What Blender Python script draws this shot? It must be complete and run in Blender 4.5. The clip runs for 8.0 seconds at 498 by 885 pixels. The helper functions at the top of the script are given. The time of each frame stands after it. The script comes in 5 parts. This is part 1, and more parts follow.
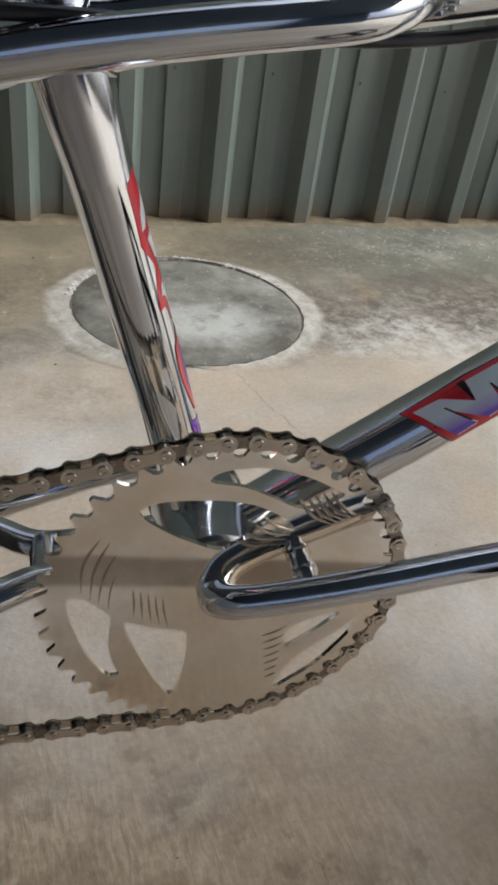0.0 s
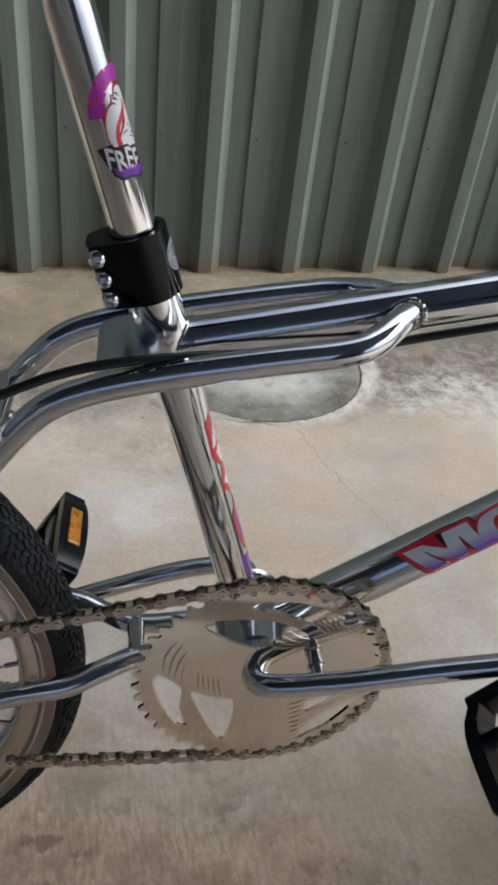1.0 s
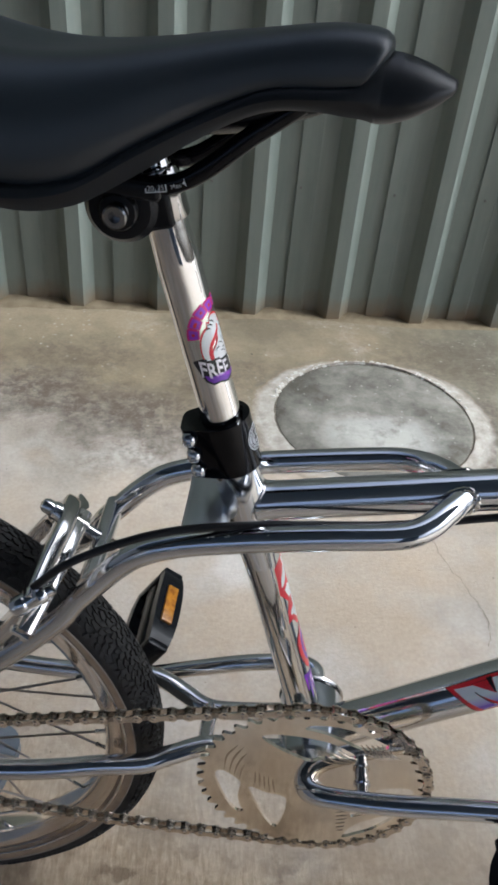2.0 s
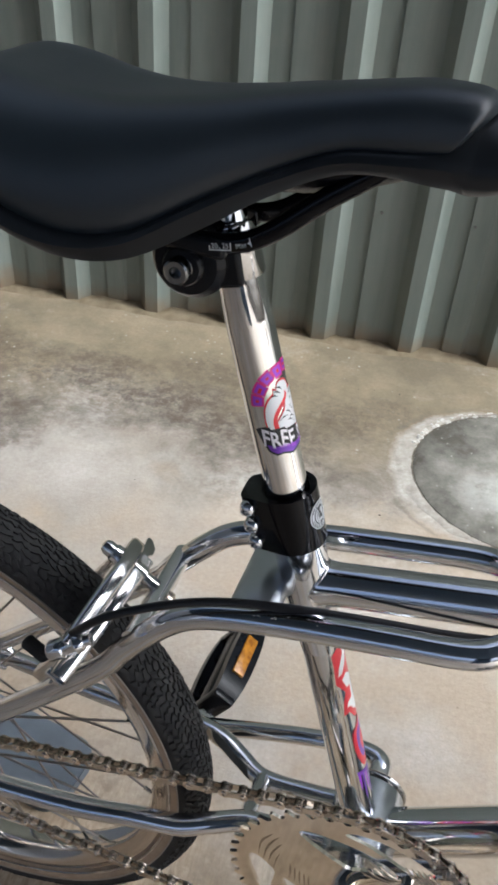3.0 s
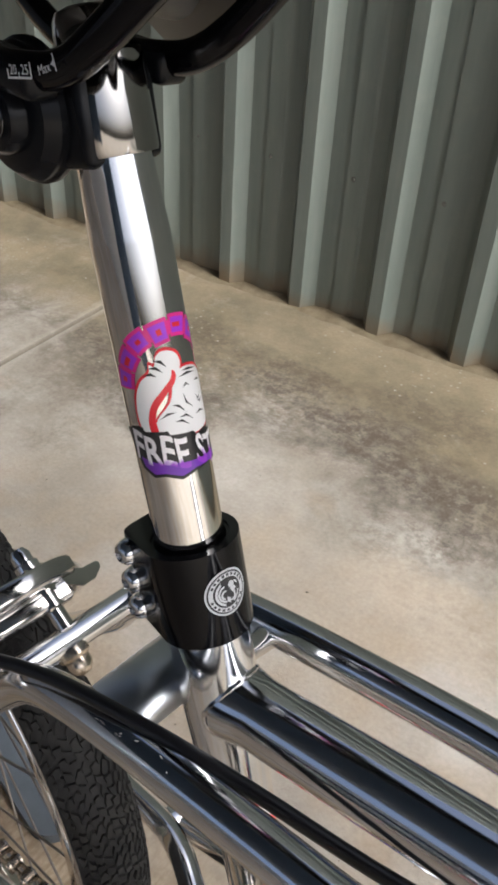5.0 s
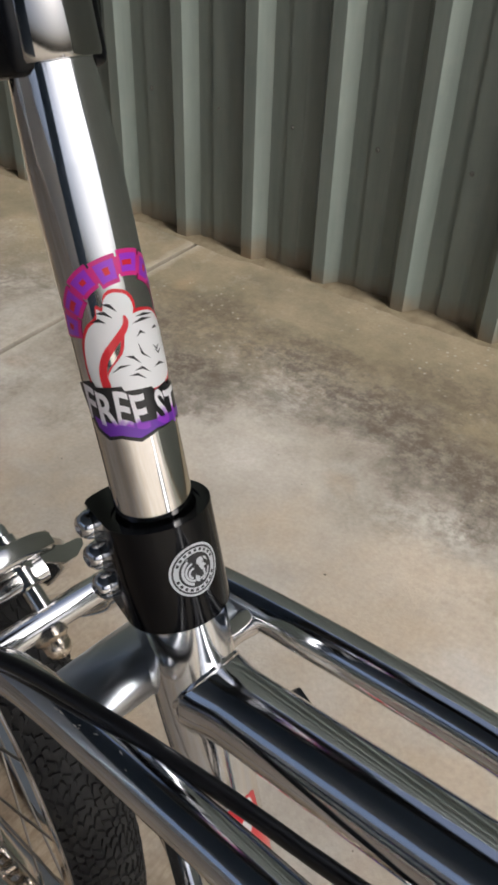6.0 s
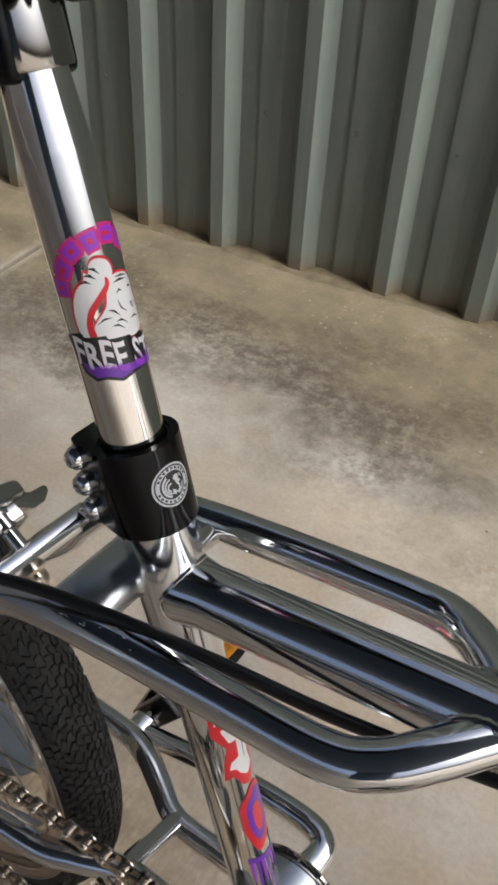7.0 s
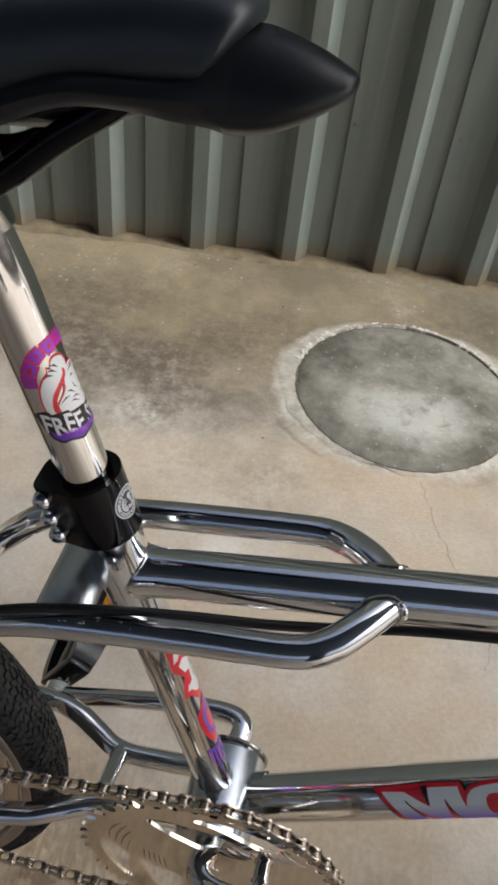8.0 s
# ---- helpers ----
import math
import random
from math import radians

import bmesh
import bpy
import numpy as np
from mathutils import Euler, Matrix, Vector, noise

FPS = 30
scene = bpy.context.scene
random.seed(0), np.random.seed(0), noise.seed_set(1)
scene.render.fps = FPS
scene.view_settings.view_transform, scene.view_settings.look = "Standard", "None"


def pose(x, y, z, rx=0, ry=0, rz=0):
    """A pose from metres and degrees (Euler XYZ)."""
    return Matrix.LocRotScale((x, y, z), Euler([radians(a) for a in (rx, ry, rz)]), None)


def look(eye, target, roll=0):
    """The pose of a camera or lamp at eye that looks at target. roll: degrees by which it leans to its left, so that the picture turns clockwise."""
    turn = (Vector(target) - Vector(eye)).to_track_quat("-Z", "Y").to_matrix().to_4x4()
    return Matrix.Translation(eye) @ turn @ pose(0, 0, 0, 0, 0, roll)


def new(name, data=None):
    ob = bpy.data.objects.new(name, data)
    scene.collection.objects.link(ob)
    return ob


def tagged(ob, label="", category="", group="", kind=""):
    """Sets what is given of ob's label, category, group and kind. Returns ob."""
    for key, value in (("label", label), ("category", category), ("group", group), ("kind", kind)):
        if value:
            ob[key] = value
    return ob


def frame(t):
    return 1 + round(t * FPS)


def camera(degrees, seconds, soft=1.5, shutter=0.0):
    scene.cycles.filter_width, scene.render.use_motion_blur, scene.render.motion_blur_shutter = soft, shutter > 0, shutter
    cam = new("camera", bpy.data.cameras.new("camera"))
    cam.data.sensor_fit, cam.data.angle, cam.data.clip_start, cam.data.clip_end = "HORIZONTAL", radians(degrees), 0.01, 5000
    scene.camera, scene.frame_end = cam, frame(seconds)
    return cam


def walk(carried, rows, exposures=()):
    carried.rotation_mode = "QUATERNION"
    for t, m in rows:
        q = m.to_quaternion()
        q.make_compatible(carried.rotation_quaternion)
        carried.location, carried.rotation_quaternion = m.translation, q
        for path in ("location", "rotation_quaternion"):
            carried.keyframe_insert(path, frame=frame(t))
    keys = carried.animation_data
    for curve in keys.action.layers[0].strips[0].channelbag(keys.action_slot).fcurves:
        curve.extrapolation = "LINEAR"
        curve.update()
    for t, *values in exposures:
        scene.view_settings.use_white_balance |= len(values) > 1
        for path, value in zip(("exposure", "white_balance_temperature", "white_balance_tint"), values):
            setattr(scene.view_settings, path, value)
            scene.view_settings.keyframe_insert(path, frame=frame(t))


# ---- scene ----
cam = camera(35.32, 8.0, soft=3.2)
BIKE_AT, BIKE_YAW, BIKE_LEAN = (0.1061, 0.2888, 0.2849), -6.56, 2.2
EXPOSURES = [(0.0, 0.44, 5450.0, 4.0), (1.2, 0.52, 5300.0, 4.0), (2.4, 0.88, 5250.0, 4.5), (3.6, 0.97, 5520.0, 5.0), (5.2, 0.73, 5720.0, 5.5), (6.4, 0.50, 5780.0, 5.0), (8.0, 0.54, 5700.0, 4.5)]
ROWS = [
    (0.0, 0.0, 0.0, 0.5599, 54.62, -7.1, -18.29),
    (0.5, -0.0111, -0.0405, 0.6372, 54.23, -6.26, -16.22),
    (1.0, -0.021, -0.0693, 0.7293, 53.12, -5.91, -12.49),
    (1.5, -0.0216, -0.0663, 0.7845, 52.31, -5.48, -7.88),
    (2.0, 0.0046, -0.0614, 0.8462, 51.81, -4.29, -1.64),
    (2.2, 0.0178, -0.0633, 0.8666, 51.85, -4.23, 0.87),
    (3.3, 0.0694, 0.0197, 0.8304, 52.5, -3.11, 16.84),
    (3.5, 0.0818, 0.0389, 0.8121, 52.8, -3.21, 19.36),
    (4.0, 0.1066, 0.0989, 0.7832, 53.52, -3.21, 25.6),
    (4.5, 0.1271, 0.1298, 0.7706, 53.89, -2.55, 31.49),
    (5.0, 0.1411, 0.1599, 0.7554, 53.5, -2.81, 35.72),
    (5.2, 0.1426, 0.1708, 0.745, 53.21, -2.89, 37.01),
    (6.3, 0.1468, 0.1868, 0.7328, 51.81, -1.21, 37.29),
    (6.5, 0.1544, 0.1775, 0.7362, 51.37, -1.59, 36.04),
    (7.0, 0.1561, 0.1363, 0.7549, 50.05, -2.46, 29.31),
    (7.5, 0.1361, 0.1, 0.7989, 47.51, -3.84, 17.39),
    (8.0, 0.0952, 0.068, 0.8435, 45.46, -5.25, 5.77),
]
walk(cam, [(t, pose(x, y, z, rx, ry, rz)) for t, x, y, z, rx, ry, rz in ROWS], EXPOSURES)

# ---- world and light ----
world = bpy.data.worlds.new("sky")
scene.world = world
world.use_nodes = True
wn = world.node_tree.nodes
sky = wn.new("ShaderNodeTexSky")
sky.sky_type = "NISHITA"
sky.sun_disc = False
sky.sun_elevation, sky.sun_rotation = radians(51), radians(95.5)
sky.air_density, sky.dust_density, sky.ozone_density = 0.5, 10.0, 0.2
wn["Background"].inputs["Strength"].default_value = 0.13
world.node_tree.links.new(sky.outputs["Color"], wn["Background"].inputs["Color"])
sun_data = bpy.data.lights.new("sun", "SUN")
sun_data.energy, sun_data.angle, sun_data.color = 3.2, radians(22), (1.0, 0.95, 0.88)
sun = new("sun", sun_data)
sun.matrix_world = look((4.0, -0.38, 5.0), (0, 0, 0))

# ---- materials ----


def mat(name, color, rough=0.5, metal=0.0, coat=0.0, spec=0.5):
    m = bpy.data.materials.new(name)
    m.use_nodes = True
    b = m.node_tree.nodes["Principled BSDF"]
    b.inputs["Base Color"].default_value = (*color, 1)
    b.inputs["Roughness"].default_value = rough
    b.inputs["Metallic"].default_value = metal
    b.inputs["Coat Weight"].default_value = coat
    b.inputs["Coat Roughness"].default_value = 0.05
    b.inputs["Specular IOR Level"].default_value = spec
    return m


class Nodes:
    """Short hand for building a node tree."""

    def __init__(self, m):
        self.t = m.node_tree
        self.b = self.t.nodes["Principled BSDF"]
        self.co = self.t.nodes.new("ShaderNodeTexCoord").outputs["Object"]

    def link(self, a, b):
        self.t.links.new(a, b)

    def mapping(self, scale=(1, 1, 1), rot=(0, 0, 0), loc=(0, 0, 0)):
        n = self.t.nodes.new("ShaderNodeMapping")
        n.inputs["Scale"].default_value = scale
        n.inputs["Rotation"].default_value = rot
        n.inputs["Location"].default_value = loc
        self.link(self.co, n.inputs["Vector"])
        return n.outputs["Vector"]

    def noise(self, scale, detail=6, rough=0.6, vec=None, distort=0.0):
        n = self.t.nodes.new("ShaderNodeTexNoise")
        n.inputs["Scale"].default_value = scale
        n.inputs["Detail"].default_value = detail
        n.inputs["Roughness"].default_value = rough
        n.inputs["Distortion"].default_value = distort
        self.link(vec or self.co, n.inputs["Vector"])
        return n.outputs["Fac"]

    def voronoi(self, scale, vec=None, feature="F1"):
        n = self.t.nodes.new("ShaderNodeTexVoronoi")
        n.feature = feature
        n.inputs["Scale"].default_value = scale
        self.link(vec or self.co, n.inputs["Vector"])
        return n.outputs["Distance"]

    def ramp(self, fac, stops):
        n = self.t.nodes.new("ShaderNodeValToRGB")
        e = n.color_ramp.elements
        while len(e) < len(stops):
            e.new(0.5)
        for el, (p, c) in zip(e, stops):
            el.position = p
            el.color = (c, c, c, 1) if isinstance(c, (int, float)) else (*c, 1)
        self.link(fac, n.inputs["Fac"])
        return n.outputs["Color"]

    def mix(self, fac, a, b, mode="MIX"):
        n = self.t.nodes.new("ShaderNodeMix")
        n.data_type, n.blend_type = "RGBA", mode
        for k, v in ((0, fac), (6, a), (7, b)):
            if isinstance(v, (int, float)):
                n.inputs[k].default_value = v if k == 0 else (v, v, v, 1)
            elif isinstance(v, tuple):
                n.inputs[k].default_value = (*v, 1)
            else:
                self.link(v, n.inputs[k])
        return n.outputs[2]

    def math(self, op, a, b=0.0):
        n = self.t.nodes.new("ShaderNodeMath")
        n.operation = op
        for k, v in ((0, a), (1, b)):
            if isinstance(v, (int, float)):
                n.inputs[k].default_value = v
            else:
                self.link(v, n.inputs[k])
        return n.outputs[0]

    def axis(self, which):
        n = self.t.nodes.new("ShaderNodeSeparateXYZ")
        self.link(self.co, n.inputs[0])
        return n.outputs[which]

    def color(self, v):
        self.link(v, self.b.inputs["Base Color"])

    def rough(self, v):
        self.link(v, self.b.inputs["Roughness"])

    def bump(self, v, strength=0.3, dist=0.002):
        n = self.t.nodes.new("ShaderNodeBump")
        n.inputs["Strength"].default_value = strength
        n.inputs["Distance"].default_value = dist
        self.link(v, n.inputs["Height"])
        self.link(n.outputs["Normal"], self.b.inputs["Normal"])


def chrome_mat(name, color, low, high, wave=0.04):
    m = mat(name, color, low, 1.0)
    n = Nodes(m)
    n.rough(n.ramp(n.noise(60, 8, 0.7), [(0.35, low), (0.75, high)]))
    n.bump(n.noise(45, 2, 0.4), wave, 0.001)
    return m


def concrete_mat():
    m = mat("weathered_concrete", (0.4, 0.36, 0.3), 0.85, spec=0.3)
    n = Nodes(m)

    def span(v, a, b):
        r = n.t.nodes.new("ShaderNodeMapRange")
        n.link(v, r.inputs[0])
        r.inputs[1].default_value, r.inputs[2].default_value = a, b
        return r.outputs[0]

    broad = n.noise(2.0, 5, 0.6)
    base = n.mix(n.ramp(broad, [(0.36, 0.0), (0.62, 1.0)]), (0.335, 0.29, 0.238), (0.545, 0.498, 0.440))
    mid = n.noise(9, 7, 0.65, n.mapping(loc=(5.0, 2.0, 0)))
    base = n.mix(n.ramp(mid, [(0.45, 0.0), (0.72, 0.6)]), base, (0.30, 0.25, 0.195))
    x, y = n.axis(0), n.axis(1)
    wob = n.math("MULTIPLY", n.math("SUBTRACT", n.noise(2.6, 7, 0.66, n.mapping(loc=(1.3, 0.4, 0))), 0.5), 0.62)
    yy = n.math("ADD", y, wob)
    # brown broom-swept dirt on the south side
    near = n.math("SUBTRACT", 1.0, span(n.math("ADD", n.math("MULTIPLY", yy, 1.0), n.math("MULTIPLY", x, 0.28)), 0.30, 0.52))
    near = n.math("MULTIPLY", near, span(yy, -0.02, 0.16))
    broom = n.noise(1.0, 4, 0.6, n.mapping((210, 46, 1), (0, 0, -0.30)), 0.6)
    dirt = n.mix(n.ramp(broom, [(0.33, 0.0), (0.62, 1.0)]), (0.355, 0.262, 0.162), (0.55, 0.435, 0.30))
    patch = n.ramp(n.noise(13, 6, 0.7, n.mapping(loc=(2.2, 6.1, 0))), [(0.46, 0.0), (0.62, 0.75)])
    dirt = n.mix(patch, dirt, (0.225, 0.160, 0.095))
    dab = n.math("MULTIPLY", n.ramp(n.noise(42, 4, 0.55, n.mapping(loc=(6.0, 3.0, 0))), [(0.53, 0.0), (0.61, 1.0)]), n.ramp(n.noise(9, 3, 0.5, n.mapping(loc=(1.0, 2.5, 0))), [(0.45, 0.0), (0.58, 0.8)]))
    dirt = n.mix(dab, dirt, (0.17, 0.115, 0.066))
    base = n.mix(n.math("MULTIPLY", near, 0.85), base, dirt)
    # a belt of grey algae in front of the fence
    blot = n.ramp(n.noise(8, 9, 0.78, distort=0.6), [(0.36, 0.0), (0.60, 1.0)])
    belt = n.math("MULTIPLY", span(yy, 0.86, 1.05), n.math("SUBTRACT", 1.0, n.math("MULTIPLY", span(yy, 1.22, 1.38), 0.35)))
    base = n.mix(n.math("MULTIPLY", n.math("MULTIPLY", belt, blot), 0.92), base, (0.115, 0.096, 0.071))
    # separate dark mottled patches
    wx = n.math("ADD", x, n.math("MULTIPLY", n.math("SUBTRACT", n.noise(6.0, 6, 0.7, n.mapping(loc=(3.0, 5.0, 1.0))), 0.5), 0.34))
    wy = n.math("ADD", y, n.math("MULTIPLY", n.math("SUBTRACT", n.noise(6.5, 6, 0.7, n.mapping(loc=(8.0, 1.0, 2.0))), 0.5), 0.30))
    cover_up = None
    for cx, cy, rx, ry, w in ((-0.72, 1.20, 0.17, 0.08, 0.7), (-0.66, 1.04, 0.15, 0.075, 1.0), (-0.80, 1.11, 0.14, 0.07, 0.9), (-0.58, 0.97, 0.08, 0.04, 0.7), (-0.48, 1.19, 0.19, 0.08, 0.9), (-0.31, 1.15, 0.17, 0.085, 1.0), (-0.16, 1.09, 0.14, 0.075, 1.0), (-0.06, 1.03, 0.09, 0.045, 0.85), (-0.22, 1.28, 0.16, 0.07, 0.6), (0.04, 1.20, 0.12, 0.10, 0.65), (0.66, 1.06, 0.18, 0.13, 0.95), (0.88, 1.06, 0.22, 0.18, 1.0), (0.60, 1.30, 0.3, 0.10, 0.6)):
        dx, dy = n.math("DIVIDE", n.math("SUBTRACT", wx, cx), rx), n.math("DIVIDE", n.math("SUBTRACT", wy, cy), ry)
        d2 = n.math("ADD", n.math("MULTIPLY", dx, dx), n.math("MULTIPLY", dy, dy))
        one = n.math("MULTIPLY", n.math("SUBTRACT", 1.0, span(d2, 0.1, 1.5)), w)
        cover_up = n.math("MAXIMUM", cover_up, one) if cover_up else one
    speckle = n.ramp(n.noise(46, 7, 0.78), [(0.40, 0.25), (0.56, 1.0)])
    dots = n.ramp(n.noise(75, 4, 0.65), [(0.42, 0.0), (0.60, 1.0)])
    thin = n.ramp(n.noise(5.5, 6, 0.7, n.mapping(loc=(4.0, 8.0, 0))), [(0.42, 0.0), (0.58, 1.0)])
    mott = n.math("MULTIPLY", n.math("MULTIPLY", dots, thin), n.math("MULTIPLY", span(yy, 0.82, 1.0), 0.75))
    base = n.mix(mott, base, (0.14, 0.115, 0.085))
    wash = n.ramp(n.noise(3.0, 5, 0.6, n.mapping(loc=(7.0, 3.0, 0))), [(0.36, 0.0), (0.58, 1.0)])
    wide = n.math("MULTIPLY", span(yy, 0.78, 1.02), n.math("MULTIPLY", wash, 0.45))
    base = n.mix(wide, base, (0.215, 0.175, 0.125))
    warm = n.ramp(n.noise(3.6, 5, 0.62, n.mapping(loc=(1.0, 9.0, 0))), [(0.44, 0.0), (0.60, 0.7)])
    base = n.mix(n.math("MULTIPLY", warm, n.math("SUBTRACT", 1.0, span(yy, 0.72, 0.92))), base, (0.43, 0.335, 0.235))
    # tan washed soil in front of the drain cover
    tan = None
    for cx, cy, rx, ry, w in ((0.28, 0.89, 0.24, 0.07, 0.85), (0.56, 0.87, 0.2, 0.07, 0.55), (0.04, 0.86, 0.2, 0.06, 0.6), (0.42, 0.72, 0.16, 0.06, 0.5)):
        dx, dy = n.math("DIVIDE", n.math("SUBTRACT", wx, cx), rx), n.math("DIVIDE", n.math("SUBTRACT", wy, cy), ry)
        one = n.math("MULTIPLY", n.math("SUBTRACT", 1.0, span(n.math("ADD", n.math("MULTIPLY", dx, dx), n.math("MULTIPLY", dy, dy)), 0.0, 1.5)), w)
        tan = n.math("MAXIMUM", tan, one) if tan else one
    base = n.mix(n.math("MULTIPLY", tan, 0.65), base, (0.46, 0.355, 0.245))
    # olive-brown ground next to the sheets, greyer towards the drain cover's far side
    east = span(x, 0.35, 0.75)
    moss = n.ramp(n.noise(4.5, 7, 0.66, n.mapping(loc=(8.0, 2.0, 0))), [(0.38, 0.0), (0.62, 1.0)])
    olive = n.mix(east, n.mix(moss, (0.148, 0.118, 0.070), (0.270, 0.213, 0.132)), n.mix(moss, (0.095, 0.092, 0.066), (0.17, 0.160, 0.118)))
    base = n.mix(n.math("MULTIPLY", n.math("MULTIPLY", span(yy, 1.04, 1.24), n.math("SUBTRACT", 1.0, span(yy, 1.8, 3.0))), 0.9), base, olive)
    base = n.mix(n.math("MULTIPLY", n.math("MULTIPLY", cover_up, speckle), 0.92), base, (0.088, 0.068, 0.049))
    fleck = n.ramp(n.voronoi(55), [(0.0, 1.0), (0.2, 0.0)])
    spot = n.math("MULTIPLY", fleck, n.ramp(n.noise(6, 5, 0.7, n.mapping(loc=(0.7, 7.0, 0))), [(0.50, 0.0), (0.60, 1.0)]))
    base = n.mix(n.math("MULTIPLY", n.math("MULTIPLY", spot, span(yy, 0.85, 1.2)), 0.75), base, (0.52, 0.50, 0.44))
    # white splashes east of the drain cover
    ex, ey = n.math("DIVIDE", n.math("SUBTRACT", wx, 0.90), 0.34), n.math("DIVIDE", n.math("SUBTRACT", wy, 1.36), 0.14)
    field = n.math("SUBTRACT", 1.0, span(n.math("ADD", n.math("MULTIPLY", ex, ex), n.math("MULTIPLY", ey, ey)), 0.2, 1.3))
    drip = n.math("MULTIPLY", n.ramp(n.voronoi(85, n.mapping((1, 1.7, 1), (0, 0, 0.4))), [(0.05, 1.0), (0.32, 0.0)]), n.ramp(n.noise(24, 4, 0.6, n.mapping(loc=(5.5, 1.5, 0))), [(0.46, 0.0), (0.54, 1.0)]))
    base = n.mix(n.math("MULTIPLY", n.math("MULTIPLY", drip, field), 0.8), base, (0.58, 0.56, 0.50))
    fx, fy = n.math("DIVIDE", n.math("SUBTRACT", wx, 0.66), 0.14), n.math("DIVIDE", n.math("SUBTRACT", wy, 0.97), 0.09)
    chalk = n.math("MULTIPLY", n.math("SUBTRACT", 1.0, span(n.math("ADD", n.math("MULTIPLY", fx, fx), n.math("MULTIPLY", fy, fy)), 0.1, 1.2)), n.ramp(n.noise(36, 7, 0.75), [(0.40, 0.0), (0.58, 1.0)]))
    base = n.mix(n.math("MULTIPLY", chalk, 0.7), base, (0.52, 0.48, 0.42))
    scuff = n.ramp(n.noise(4.2, 9, 0.8, n.mapping(loc=(9.0, 4.0, 0)), 0.15), [(0.54, 0.0), (0.66, 1.0)])
    base = n.mix(n.math("MULTIPLY", n.math("MULTIPLY", scuff, span(yy, 0.8, 1.15)), 0.3), base, (0.45, 0.41, 0.35))
    # mortar smeared round the drain cover, wide at its flanks
    mx, my = n.math("SUBTRACT", x, 0.334), n.math("SUBTRACT", y, 1.10)
    rad = n.math("SQRT", n.math("ADD", n.math("MULTIPLY", mx, mx), n.math("MULTIPLY", my, my)))
    flank = n.math("POWER", n.math("DIVIDE", n.math("ABSOLUTE", mx), n.math("MAXIMUM", rad, 0.01)), 1.3)
    edge = n.math("ADD", n.math("MULTIPLY", flank, 0.030), 0.192)
    torn = n.math("ADD", rad, n.math("MULTIPLY", n.math("SUBTRACT", n.noise(20, 7, 0.72, n.mapping(loc=(2.0, 2.0, 0))), 0.5), 0.036))
    smear = n.math("SUBTRACT", 1.0, span(n.math("SUBTRACT", torn, edge), -0.006, 0.008))
    grain = n.mix(n.ramp(n.noise(34, 7, 0.7), [(0.35, 0.0), (0.65, 1.0)]), (0.30, 0.265, 0.215), (0.50, 0.46, 0.40))
    base = n.mix(n.math("MULTIPLY", smear, 0.85), base, grain)
    crust = n.math("SUBTRACT", 1.0, span(n.math("ABSOLUTE", n.math("SUBTRACT", n.math("SUBTRACT", torn, edge), 0.013)), 0.001, 0.007))
    base = n.mix(n.math("MULTIPLY", n.math("MULTIPLY", crust, n.ramp(n.noise(7, 4, 0.6, n.mapping(loc=(0.0, 6.0, 0))), [(0.46, 0.0), (0.6, 0.7)])), flank), base, (0.13, 0.115, 0.09))
    rust = n.ramp(n.noise(6.5, 3, 0.5, n.mapping(loc=(3.1, 1.7, 0))), [(0.66, 0.0), (0.74, 0.25)])
    base = n.mix(rust, base, (0.30, 0.19, 0.10))
    # pale worn lips and a dark brown line along the slab joint
    off = n.math("ABSOLUTE", n.math("ADD", n.math("ADD", x, 0.8535), n.math("MULTIPLY", y, 0.07)), 0.0)
    frayed = n.math("ADD", off, n.math("MULTIPLY", n.math("SUBTRACT", n.noise(14, 6, 0.7), 0.5), 0.05))
    lips = n.math("SUBTRACT", 1.0, span(frayed, 0.006, 0.026))
    base = n.mix(n.math("MULTIPLY", lips, 0.4), base, (0.50, 0.44, 0.365))
    base = n.mix(n.math("SUBTRACT", 1.0, span(off, 0.0035, 0.0075)), base, (0.13, 0.105, 0.078))
    speck = n.ramp(n.noise(160, 3, 0.6), [(0.3, 0.90), (0.7, 1.06)])
    base = n.mix(1.0, base, speck, "MULTIPLY")
    n.color(base)
    n.bump(n.mix(0.55, n.noise(40, 8, 0.7), n.mix(n.math("MULTIPLY", near, 0.9), n.noise(300, 3, 0.6), broom)), 0.5, 0.003)
    return m


def simple_noise_mat(name, a, b, scale, rough=0.6, metal=0.0, bump=0.2, dist=0.001, coat=0.0, spec=0.5):
    m = mat(name, a, rough, metal, coat, spec)
    n = Nodes(m)
    n.color(n.mix(n.ramp(n.noise(scale, 8, 0.65), [(0.3, 0.0), (0.7, 1.0)]), a, b))
    if bump:
        n.bump(n.noise(scale * 6, 6, 0.7), bump, dist)
    return m


